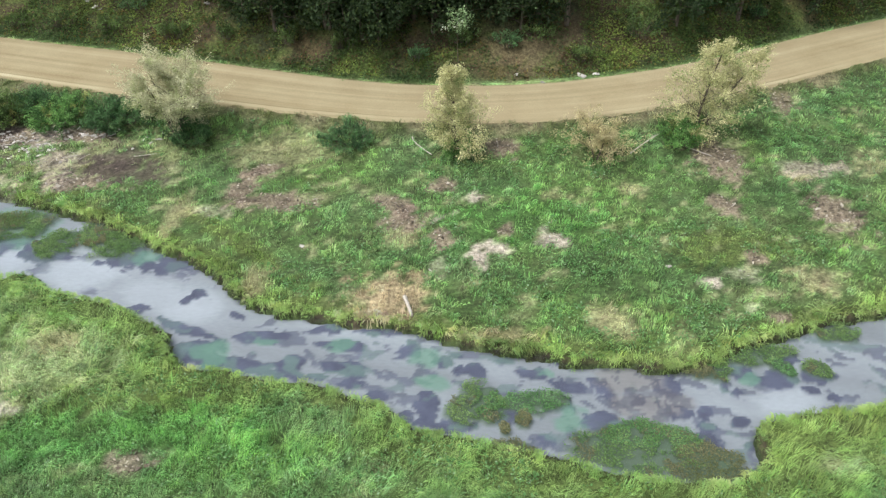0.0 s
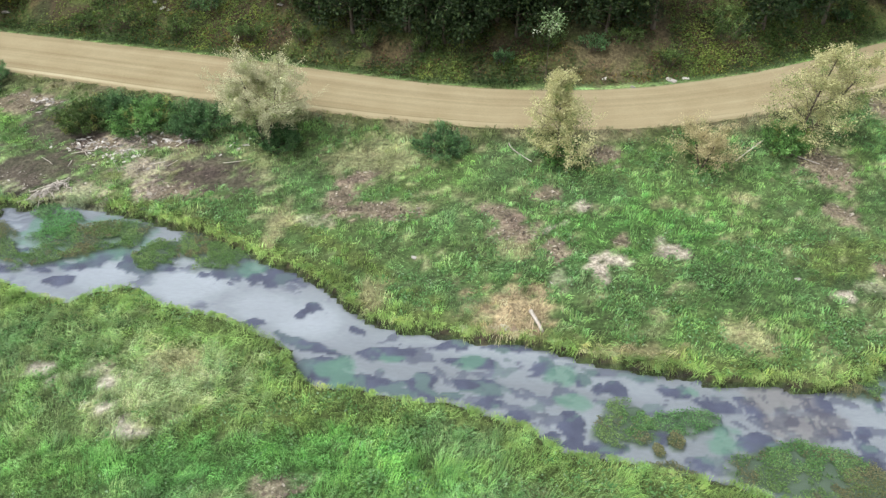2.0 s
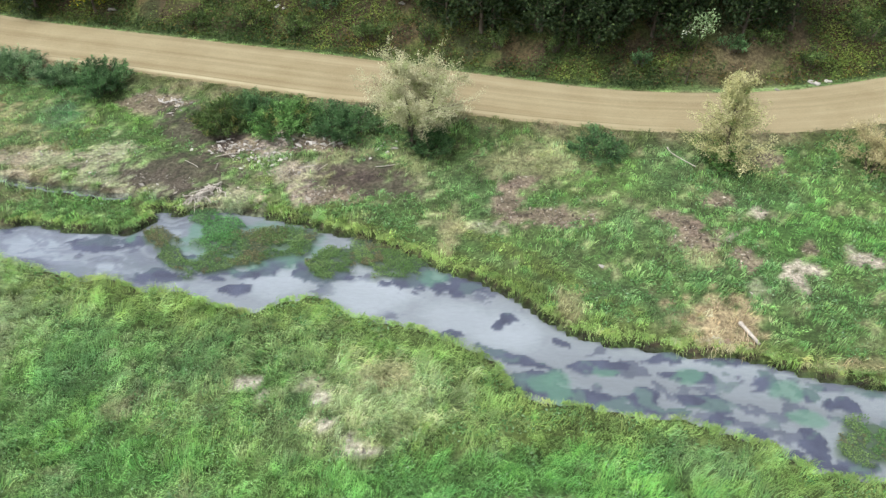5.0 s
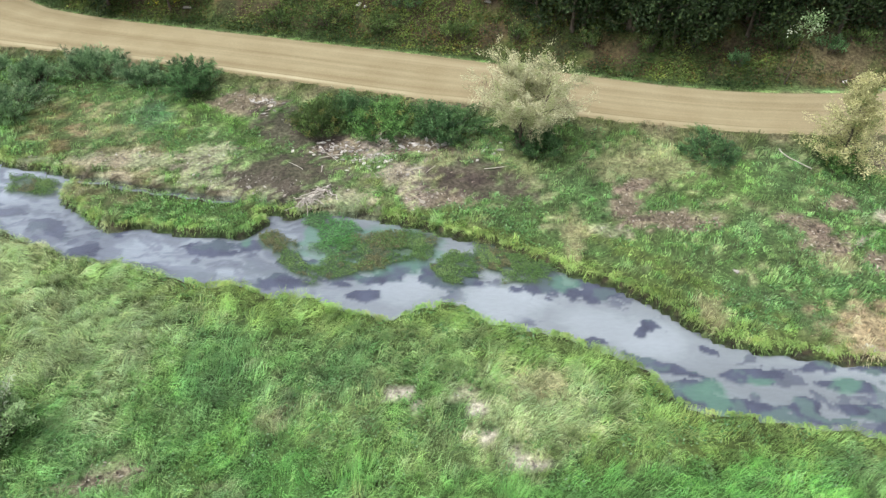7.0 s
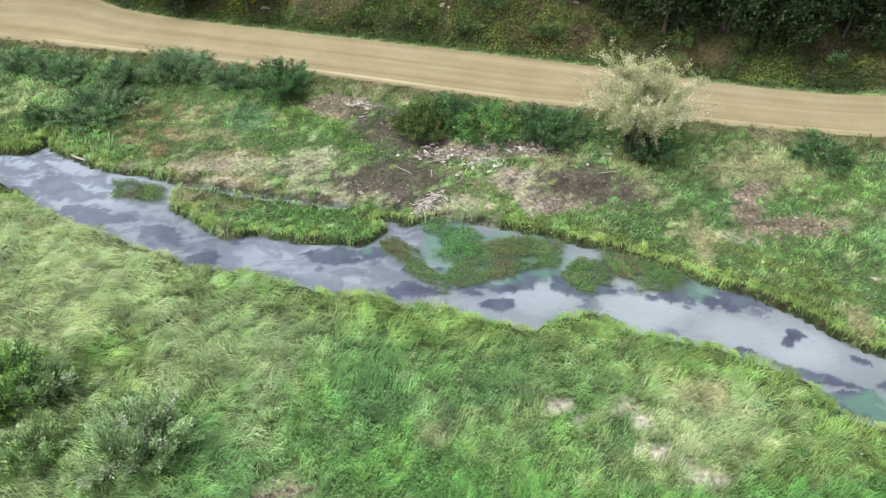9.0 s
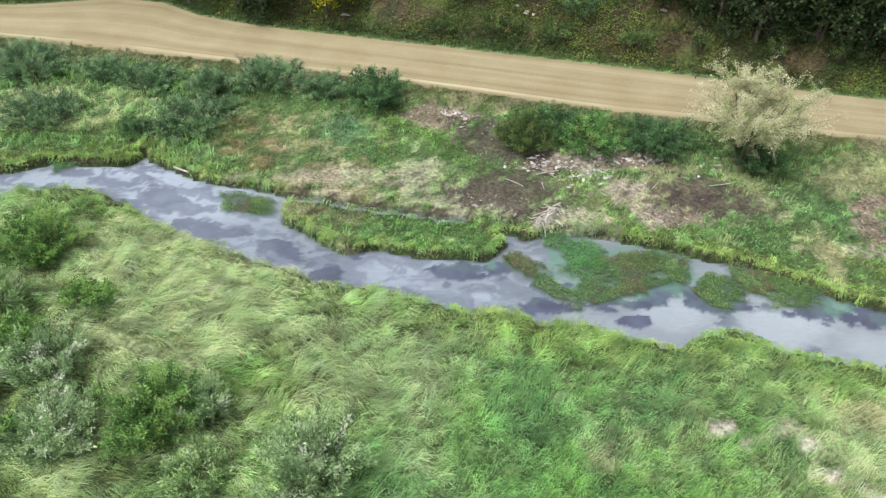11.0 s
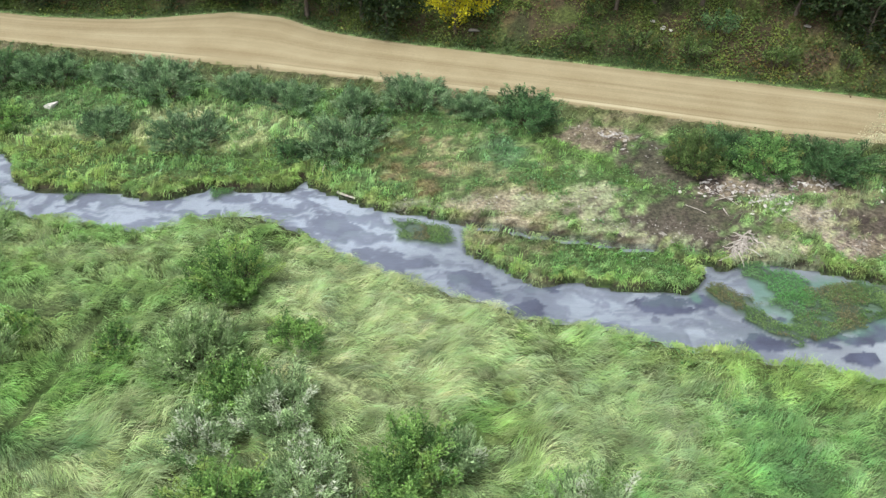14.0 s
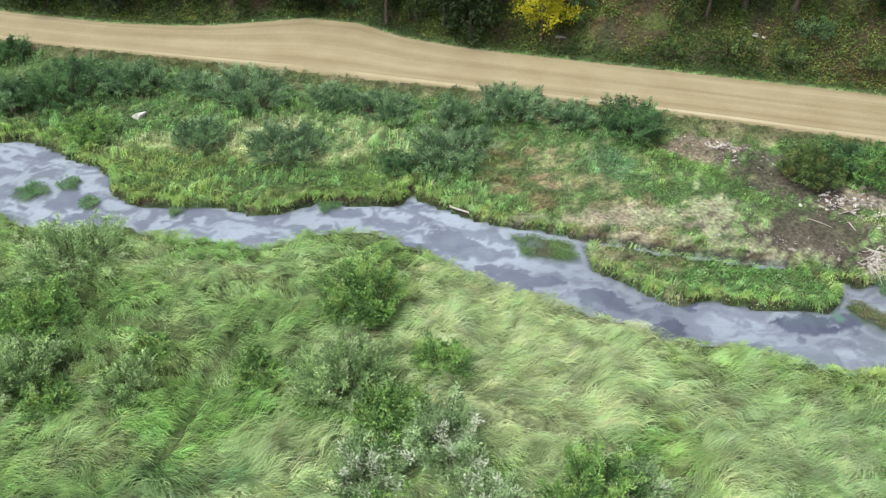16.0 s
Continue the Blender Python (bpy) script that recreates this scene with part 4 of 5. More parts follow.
def far_size(x, y, sd, r):
    bank = step(2.2, 0.4, sd)
    verge = step(3.5, 0.5, road_near(x) - y)
    wild = step(0.42, 0.62, fbm(x * 0.2, y * 0.2, 51, 3))
    wet = step(-56, -64, x)
    length = 0.15 + 0.11 * wild + 0.2 * bank + 0.05 * verge + 0.2 * wet * (1 - verge)
    return length, np.full(len(x), 0.82), 0.23 + 0.12 * bank - 0.04 * wet, r.uniform(0.4, 1.3, len(x)) - 0.3 * wet, 0.5 + 0.4 * wet * (1 - verge)


def near_size(x, y, sd, r):
    tall = np.maximum(step(-30, -50, x - 0.3 * (y - 35)), 0.55 * step(-12, -18, x) * step(23.5, 26.5, y + 0.3 * (x + 18)))
    length = (0.40 + 0.36 * tall) * (0.45 + 0.55 * step(0.1, 1.6, sd)) + 0.1
    return length, 0.82 + 0.15 * tall, 0.34 - 0.12 * tall, r.uniform(0.3, 1.1, len(x)) * (1 - 0.2 * tall), 0.8 + 0.2 * tall


sward("meadow_grass", (-100, 46, 26, 80), 34000, 15, lambda x, y, sd: on_land(x, y, sd) & ~near_side(x, y), far_size, "short patchy green meadow grass between stream and road", 101, 0.17, dry=0.2, vary=0.42)
sward("tall_grass", (-98, 34, 12, 52), 43000, 21, lambda x, y, sd: (y > 15.5 + 0.17 * np.clip(-x - 10, 0, 60)) & on_land(x, y, sd) & near_side(x, y) & off_track(x, y), near_size, "long wind-flattened pale green grass beside the stream", 102, 0.2, -0.35, 1.15, 0.2, 0.46, 0.34)


def bank_sedge():
    """Tussocks along both banks whose blades hang over the water."""
    r = np.random.default_rng(55)
    cx, cy = [], []
    outline = np.concatenate([STREAM, STREAM[:1]])
    for (ax, ay), (bx, by) in zip(outline[:-1], outline[1:]):
        if max(ax, bx) < -105 or min(ax, bx) > 46 or abs(ax - bx) > 60:
            continue
        n = int(math.hypot(bx - ax, by - ay) * 9)
        t = r.random(n)
        cx.append(ax + (bx - ax) * t + r.normal(0, 0.3, n))
        cy.append(ay + (by - ay) * t + r.normal(0, 0.3, n))
    cx, cy = np.concatenate(cx), np.concatenate(cy)
    sd = shore(cx, cy)
    ok = (sd > -0.08) & (sd < 0.6)
    cx, cy = cx[ok], cy[ok]
    sd, e = shore(cx, cy), 0.15
    out = np.arctan2(-(shore(cx, cy + e) - sd), -(shore(cx + e, cy) - sd))
    n, per = len(cx), 26
    i = np.repeat(np.arange(n), per)
    x, y = cx[i] + r.normal(0, 0.14, n * per), cy[i] + r.normal(0, 0.14, n * per)
    col, _ = cover(x, y, shore(x, y))
    col = np.clip(col * (0.7 + 0.55 * r.random(n))[i][:, None] * (1 + 0.06 * r.normal(0, 1, (n, 3)))[i], 0.01, 0.6)
    angle = out[i] + r.normal(0, 0.5, n)[i] + r.normal(0, 0.45, n * per)
    length = r.uniform(0.24, 0.56, n)[i] * r.uniform(0.7, 1.2, n * per)
    ob = blades("bank_sedge", x, y, length, 0.024 + 0.025 * length, angle, 0.78, 0.3, r.uniform(-1.1, 0.4, n * per), col, col * 1.15)
    tagged(ob, "yellow-green sedge tussocks hanging over the stream banks", "grass", kind="stuff")


bank_sedge()


def chips(name, where, per_m2, size, tones, label, category, seed):
    """Small flat dead leaves, bark and stone chips over patches of the plan."""
    r = np.random.default_rng(seed)
    xs, ys = [], []
    for cx, cy, rx, ry, turn in where:
        n = int(per_m2 * rx * ry * 3.4)
        a, q = r.uniform(0, 2 * np.pi, n), np.sqrt(r.random(n)) * 1.15
        ca, sa = math.cos(radians(turn)), math.sin(radians(turn))
        xs.append(cx + q * (np.cos(a) * rx * ca - np.sin(a) * ry * sa))
        ys.append(cy + q * (np.cos(a) * rx * sa + np.sin(a) * ry * ca))
    x, y = np.concatenate(xs), np.concatenate(ys)
    sd = shore(x, y)
    _, bare = cover(x, y, sd)
    ok = (bare > 0.35) & (sd > 0.1)
    x, y = x[ok], y[ok]
    n = len(x)
    z = terrain(x, y) + r.uniform(0.0, 0.06, n)
    a = r.uniform(0, 2 * np.pi, n)
    d = np.c_[np.cos(a), np.sin(a), r.normal(0, 0.35, n)]
    s = np.c_[-np.sin(a), np.cos(a), r.normal(0, 0.35, n)] * r.uniform(0.15, 0.6, n)[:, None]
    L = (size * np.exp(r.normal(0, 0.45, n)))[:, None] / 2
    p = np.c_[x, y, z + 0.02]
    co = np.stack([p - d * L, p + s * L, p + d * L, p - s * L], 1)
    tone = np.array(tones)[r.integers(0, len(tones), n)] * r.uniform(0.6, 1.3, n)[:, None]
    me = np_mesh(name, co.reshape(-1, 3), np.arange(4 * n), np.full(n, 4), BLADES, np.repeat(tone, 4, axis=0))
    tagged(new(name, me), label, category, kind="stuff")


chips("dead_leaf_litter", [p[1:] for p in PATCHES if p[0] == "litter"], 30, 0.17, [(0.36, 0.31, 0.255), (0.19, 0.155, 0.125), (0.09, 0.075, 0.065), (0.52, 0.485, 0.425), (0.28, 0.24, 0.2)], "brown and grey dead leaves and twigs on bare earth", "leaf litter", 201)
chips("twig_litter", [p[1:] for p in PATCHES if p[0] == "soil"], 1.2, 0.12, [(0.30, 0.25, 0.22), (0.16, 0.12, 0.1), (0.10, 0.08, 0.07)], "sparse twigs and dead leaves on dark soil", "leaf litter", 204)
chips("pale_chippings", [p[1:] for p in PATCHES if p[0] in ("ash", "chalk")], 15, 0.13, [(0.34, 0.325, 0.3), (0.27, 0.252, 0.228), (0.46, 0.445, 0.42), (0.15, 0.133, 0.115)], "pale chalky chippings and dry stalks on bare ground", "chippings", 202)


def herbs():
    """Broad-leaved weeds in rosettes over the meadow."""
    r = np.random.default_rng(203)
    n, per = 13000, 15
    cx, cy = r.uniform(-98, 44, n), r.uniform(13, 66, n)
    sd = shore(cx, cy)
    hue, bare = cover(cx, cy, sd)
    thick = fbm(cx * 0.22, cy * 0.22, 71, 3)
    ok = (bare < 0.2) & (sd > 0.4) & (cy < road_near(cx) - 0.6) & (thick > np.where(near_side(cx, cy), 0.47 - 0.1 * step(27, 23, cy + 0.2 * (cx + 20)), 0.47)) & (hue[:, 0] < 0.7 * hue[:, 1]) & ((cx - 0.3 * (cy - 35) > -46) | ~near_side(cx, cy))
    cx, cy = cx[ok], cy[ok]
    n = len(cx)
    i = np.repeat(np.arange(n), per)
    x, y = cx[i] + r.normal(0, 0.2, n * per), cy[i] + r.normal(0, 0.2, n * per)
    z = terrain(x, y) + r.uniform(0.05, 0.28, n * per)
    a = np.c_[x - cx[i], y - cy[i], np.full(n * per, 0.05)] * 3
    me = leaves_mesh("meadow_herbs", np.c_[x, y, z], a, 0.145, 0.36, LEAF["herb"], r, None, 2.5)
    tagged(new("meadow_herbs", me), "low blue-green broad-leaved weeds among the grass", "weeds", kind="stuff")


# ---- plants ----
def tube(points, radii, sides=5):
    """Corner positions and faces of a tapered tube along points."""
    pts = np.asarray(points, float)
    d = np.gradient(pts, axis=0)
    d /= np.linalg.norm(d, axis=1)[:, None] + 1e-9
    ref = np.where(np.abs(d[:, 2:]) > 0.9, [[1.0, 0, 0]], [[0, 0, 1.0]])
    s = np.cross(d, ref)
    s /= np.linalg.norm(s, axis=1)[:, None]
    t = np.cross(d, s)
    a = np.arange(sides) / sides * 2 * np.pi
    ring = np.cos(a)[None, :, None] * s[:, None] + np.sin(a)[None, :, None] * t[:, None]
    co = (pts[:, None] + ring * np.asarray(radii)[:, None, None]).reshape(-1, 3)
    k, f = np.arange(sides), []
    for i in range(len(pts) - 1):
        f.append(np.stack([i * sides + k, i * sides + (k + 1) % sides, (i + 1) * sides + (k + 1) % sides, (i + 1) * sides + k], 1))
    return co, np.concatenate(f)


def tubes_mesh(name, tubes, mat):
    co, faces, base = [], [], 0
    for c, f in tubes:
        co.append(c)
        faces.append(f + base)
        base += len(c)
    faces = np.concatenate(faces)
    return smooth(np_mesh(name, np.concatenate(co), faces, np.full(len(faces), 4), mat))


def leaves_mesh(name, pos, along, size, slim, mat, r, tone=None, flat=0.6):
    """Pointed leaves at pos, roughly along the given directions."""
    n = len(pos)
    d = along + r.normal(0, 0.55, (n, 3))
    d /= np.linalg.norm(d, axis=1)[:, None]
    s = np.cross(d, r.normal(0, 1, (n, 3)) + [0, 0, flat])
    s /= np.linalg.norm(s, axis=1)[:, None] + 1e-9
    L = (size * r.uniform(0.6, 1.3, n))[:, None]
    co = np.stack([pos, pos + d * L * 0.5 + s * L * slim, pos + d * L, pos + d * L * 0.5 - s * L * slim], 1)
    return np_mesh(name, co.reshape(-1, 3), np.arange(4 * n), np.full(n, 4), mat, None if tone is None else np.repeat(tone, 4, axis=0))


herbs()


def shoot(a, direction, length, r, droop=0.25, n=6):
    t = np.linspace(0, 1, n)[:, None]
    d = direction / np.linalg.norm(direction)
    bend = r.normal(0, 0.12, 3)
    return a + d * length * t + (bend - [0, 0, droop]) * length * t * t


# dark, light and odd tone of the tufts of a bush
TUFTS = {"fresh": ((0.07, 0.17, 0.055), (0.20, 0.39, 0.12), (0.28, 0.33, 0.11)), "dark": ((0.045, 0.11, 0.047), (0.125, 0.25, 0.1), (0.17, 0.3, 0.12)), "green": ((0.085, 0.2, 0.06), (0.25, 0.43, 0.125), (0.32, 0.46, 0.14)),
         "grey": ((0.18, 0.30, 0.125), (0.37, 0.53, 0.24), (0.45, 0.57, 0.33)), "sage": ((0.085, 0.17, 0.085), (0.22, 0.36, 0.18), (0.3, 0.42, 0.25)),
         "silver": ((0.19, 0.31, 0.14), (0.40, 0.55, 0.30), (0.6, 0.67, 0.53)), "cream": ((0.42, 0.44, 0.26), (0.74, 0.73, 0.51), (0.42, 0.50, 0.24)),
         "gold": ((0.36, 0.38, 0.17), (0.74, 0.72, 0.42), (0.24, 0.34, 0.12)), "hazel": ((0.055, 0.105, 0.035), (0.15, 0.235, 0.075), (0.22, 0.24, 0.08)), "tan": ((0.42, 0.37, 0.2), (0.66, 0.6, 0.37), (0.34, 0.38, 0.18))}


def shrub(name, x, y, w, h, kind, label, category="bush", seed=0, density=1.3, leaf=0.17, slim=0.28):
    r = np.random.default_rng(seed + 900)
    z = float(terrain(np.array([x]), np.array([y]))[0])
    root = tagged(new(name), label, category)
    root.location = (x, y, z - 0.05)
    n = int(np.clip(19 * w * density, 30, 150))
    stems, pos, way, tone = [], [], [], []
    dark, light, odd = (np.array(c) for c in TUFTS[kind])
    willow = kind in ("grey", "sage", "silver")
    leaf, slim = (0.2, 0.14) if willow else (leaf, slim)
    lobes = r.uniform(0.78, 1.15, 9)
    for i in range(n):
        a = r.uniform(0, 2 * np.pi)
        reach = np.sqrt(r.random())
        lob = lobes[int(a / (2 * np.pi) * 9)]
        foot = np.array([np.cos(a), np.sin(a), 0]) * reach * w * 0.22
        top = np.array([np.cos(a) * reach * w * 0.5 * lob, np.sin(a) * reach * w * 0.5 * lob, h * (0.25 + 0.82 * math.sqrt(1 - 0.85 * reach ** 2)) * lob * r.uniform(0.8, 1.08)])
        length = np.linalg.norm(top - foot)
        p = shoot(foot, top - foot + [0, 0, 0.15 * length], length, r, 0.12)
        stems.append(tube(p, np.linspace(0.035, 0.008, len(p)), 3))
        m = int(np.clip(34 * length * density, 24, 140))
        t = r.uniform(0.3, 1.0, m) ** 0.7
        k = t * (len(p) - 1)
        lo = np.minimum(k.astype(int), len(p) - 2)
        q = p[lo] + (p[lo + 1] - p[lo]) * (k - lo)[:, None]
        side = r.normal(0, 1, (m, 3)) * [1, 1, 0.6]
        f = r.random()
        tuft = odd if r.random() < 0.1 else (dark + (light - dark) * f) * (0.72 + 0.56 * f)
        tone.append(tuft * r.uniform(0.88, 1.14, m)[:, None])
        pos.append(q + side * 0.17 * (1.1 - 0.6 * t)[:, None] * min(1.0, length / 1.5))
        way.append(side * (0.25 if willow else 0.6) + (top - foot) / length)
    part("branchwork", tubes_mesh("branchwork", stems, BARK), root)
    part("foliage", leaves_mesh("foliage", np.concatenate(pos), np.concatenate(way), leaf, slim, TUFT_LEAVES, r, np.concatenate(tone), 1.1), root)
    return root


def tree(name, x, y, h, w, kind, label, seed=0, bare=0.2, limbs=14, twigs=9, per=34, leaf=0.2, slim=0.3, trunk=0.14, lean=(0, 0), category="tree", forks=1, droop=0.2, puff=0.16, bare_twigs=2, taper=0.75):
    """A trunk with limbs, twigs on the limbs and leaves round the twigs."""
    r = np.random.default_rng(seed + 500)
    z = float(terrain(np.array([x]), np.array([y]))[0])
    root = tagged(new(name), label, category)
    root.location = (x, y, z - 0.1)
    wood, pos, way, trunks, tone = [], [], [], [], []
    dark, light, odd = (np.array(c) for c in TUFTS.get(kind, TUFTS["dark"]))
    for f in range(forks):
        a = 2 * np.pi * (f / forks) + r.uniform(0, 1)
        out = 0.0 if forks == 1 else 0.22 * w
        t = np.linspace(0, 1, 8)[:, None]
        top = np.array([lean[0] + np.cos(a) * out, lean[1] + np.sin(a) * out, h * r.uniform(0.82, 1.0)])
        pts = top * t + np.c_[np.sin(t * 3 + seed) * 0.02 * h * t, np.cos(t * 2.3 + seed) * 0.02 * h * t, 0 * t] + np.array([np.cos(a), np.sin(a), 0]) * 0.15 * (forks > 1)
        trunks.append(pts)
        wood.append(tube(pts, np.linspace(trunk, trunk * 0.2, 8) * (1 + 0.4 * (np.arange(8) == 0)), 7))
    part("trunk", tubes_mesh("trunk", wood, BARK), root)
    wood = []
    for i in range(limbs):
        pts = trunks[i % forks]
        s = bare + (1 - bare) * (i + r.random()) / limbs * 0.97
        k = s * 7
        lo = min(int(k), 6)
        a0 = pts[lo] + (pts[lo + 1] - pts[lo]) * (k - lo)
        ang = i * 2.4 + r.uniform(-0.5, 0.5)
        span = w * 0.5 * r.uniform(0.6, 1.15) * (1.05 - taper * ((s - bare) / (1 - bare)) ** (1.6 if taper < 0.8 else 0.9))
        p = shoot(a0, np.array([np.cos(ang), np.sin(ang), 0.55 + 0.5 * s]), span, r, droop, 6)
        wood.append(tube(p, np.linspace(trunk * 0.4 * (1.1 - s), 0.012, 6), 4))
        for j in range(twigs):
            b = p[min(5, 1 + int(r.random() * 5))] + r.normal(0, 0.05, 3)
            q = shoot(b, r.normal(0, 0.7, 3) + [np.cos(ang), np.sin(ang), 0.35], span * r.uniform(0.25, 0.6) + 0.2, r, droop, 5)
            if j % bare_twigs == 0:
                wood.append(tube(q, np.linspace(0.018, 0.006, 5), 3))
            m = per
            tt = r.uniform(0.1, 1.05, m) * 4
            l2 = np.minimum(tt.astype(int), 3)
            c = q[l2] + (q[l2 + 1] - q[l2]) * (tt - l2)[:, None]
            side = r.normal(0, 1, (m, 3))
            pos.append(c + side * puff)
            way.append(side + [0, 0, -0.2])
            tuft = odd if r.random() < 0.12 else dark + (light - dark) * r.random()
            tone.append(tuft * r.uniform(0.85, 1.15, m)[:, None])
    part("branchwork", tubes_mesh("branchwork", wood, BARK), root)
    tufted = kind in TUFTS
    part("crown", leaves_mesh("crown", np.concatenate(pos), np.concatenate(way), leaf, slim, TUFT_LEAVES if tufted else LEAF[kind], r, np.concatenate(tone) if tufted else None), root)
    return root


# trees on the near verge of the road
tree("verge_tree", -21.3, 49.9, 6.2, 7.0, "cream", "round willow with pale cream autumn leaves on the road verge", 7, 0.25, 44, 11, 120, 0.098, 0.32, 0.13, (0.2, 0), forks=5, droop=-0.06, puff=0.09, bare_twigs=5)
tree("verge_tree", 0.6, 46.6, 8.2, 5.8, "gold", "slim young tree with yellowing leaves below the road", 2, 0.06, 36, 9, 76, 0.11, 0.32, 0.11, (-0.1, 0.2), forks=1, puff=0.11, droop=0.05, taper=0.9, bare_twigs=4)
tree("verge_tree", 11.2, 46.4, 3.5, 4.2, "tan", "small shrubby tree with faded tan leaves on the verge", 3, 0.06, 24, 9, 70, 0.1, 0.32, 0.07, forks=3, puff=0.11, droop=0.0, bare_twigs=4)
tree("verge_tree", 19.0, 49.0, 8.4, 7.4, "gold", "leaning tree with thin yellow-green crown at the roadside", 4, 0.08, 38, 10, 74, 0.11, 0.32, 0.12, (2.0, 0.3), forks=2, puff=0.12, droop=0.0, taper=0.85, bare_twigs=4)

# bushes: place, width, height, leaf kind, label
BUSHES_ROADSIDE = [
    (-7.5, 48.9, 4.9, 1.1, "dark", "low rounded dark green bush on the road verge"),
    (18.0, 48.4, 4.2, 2.3, "fresh", "leafy green bush round the foot of a leaning tree"),
    (1.0, 46.9, 3.2, 1.7, "fresh", "low green bush round the foot of a young tree"),
    (-20.0, 49.3, 3.8, 1.9, "dark", "dark green bush under a pale willow"),
    (-36.2, 52.6, 5.2, 2.4, "hazel", "olive green bush with dark inside beside a rubble bank"),
    (-31.8, 52.4, 6.0, 2.0, "fresh", "broad leafy green bush beside a rubble bank"),
    (-26.9, 52.0, 6.0, 2.2, "dark", "dense dark green bush beside a rubble bank"),
    (-33.9, 54.0, 4.2, 2.0, "dark", "dark green bush close under the road"),
    (-47.3, 58.5, 5.4, 2.3, "dark", "dense dark green bush at the road edge"),
    (-56.0, 61.1, 5.8, 2.1, "sage", "grey-green willow bush at the road edge"),
    (-51.7, 59.8, 4.0, 1.6, "sage", "low faded bush at the road edge"),
    (-72.4, 56.5, 6.6, 1.7, "sage", "wide rounded grey-green willow bush in the meadow"),
    (-61.2, 55.7, 6.8, 1.8, "sage", "wide grey-green willow bush by the stream"),
    (-64.6, 54.2, 2.7, 1.6, "dark", "small dark bush by a notch in the bank"),
    (-65.6, 61.4, 5.4, 1.6, "sage", "grey-green willow bush below the road"),
    (-69.6, 63.0, 4.2, 1.5, "sage", "low grey-green willow bush below the road"),
    (-76.2, 63.5, 7.2, 1.9, "sage", "broad grey-green willow thicket below the road"),
    (-78.8, 57.8, 4.4, 1.8, "sage", "upright willow bush in the meadow"),
    (-60.4, 60.0, 3.8, 2.0, "sage", "grey-green willow bush below the road"),
    (-90.8, 64.4, 8.2, 2.5, "dark", "large dark green willow thicket below the road"),
    (-94.0, 62.8, 4.4, 2.6, "sage", "grey-green willow bush below the road"),
    (-85.3, 65.4, 5.4, 2.3, "sage", "grey-green willow bush below the road"),
    (-86.8, 58.8, 4.8, 1.4, "green", "low pale green bush in the meadow"),
    (-97.0, 70.2, 3.6, 1.8, "dark", "dark bush at the road edge"),
    (-80.6, 64.8, 3.6, 1.7, "sage", "low grey-green willow bush below the road")]
BUSHES_STREAMSIDE = [
    (-66.4, 40.2, 5.0, 3.4, "green", "lush fresh green bush in flattened grass"),
    (-67.5, 35.0, 5.6, 3.6, "grey", "large grey-green willow bush in flattened grass"),
    (-64.9, 32.8, 4.0, 2.8, "green", "fresh green bush in long grass"),
    (-62.2, 36.3, 3.2, 1.6, "green", "low light green bush in long grass"),
    (-62.4, 31.2, 4.2, 3.4, "silver", "silver-leaved willow bush in long grass"),
    (-83.1, 44.4, 6.8, 2.2, "grey", "wide grey-green willow bush near the stream"),
    (-83.5, 39.8, 4.6, 2.5, "green", "fresh green bush in long grass"),
    (-82.9, 36.2, 4.0, 2.3, "grey", "grey-green bush in long grass"),
    (-76.9, 37.4, 2.4, 1.3, "green", "small green bush in long grass"),
    (-77.5, 35.2, 3.0, 1.7, "grey", "small grey-green bush in long grass"),
    (-81.0, 34.4, 3.0, 1.5, "green", "small green bush in long grass"),
    (-71.4, 35.8, 2.8, 1.4, "green", "small green bush in flattened grass"),
    (-65.8, 30.0, 3.6, 2.4, "silver", "silver-leaved willow bush in long grass"),
    (-48.8, 25.0, 5.0, 3.8, "silver", "large silver-grey willow bush above flattened grass"),
    (-56.2, 28.2, 5.0, 3.4, "green", "spreading fresh green bush in long grass"),
    (-54.2, 28.6, 3.0, 2.6, "silver", "silver-leaved willow bush in long grass"),
    (-60.8, 27.4, 4.4, 2.4, "silver", "silver-leaved willow bush in long grass"),
    (-53.6, 25.2, 3.2, 2.0, "grey", "grey-green willow bush in long grass"),
    (-64.6, 26.4, 4.6, 2.9, "green", "fresh green bush in long grass")]
for i, (bx, by, bw, bh, kind, label) in enumerate(BUSHES_ROADSIDE + BUSHES_STREAMSIDE):
    shrub("willow_bush" if kind in ("grey", "sage", "silver") else "leafy_bush", bx, by, bw * 1.05, bh * (0.88 if i < len(BUSHES_ROADSIDE) else 0.8), kind, label, seed=i, leaf=0.135, slim=0.3)


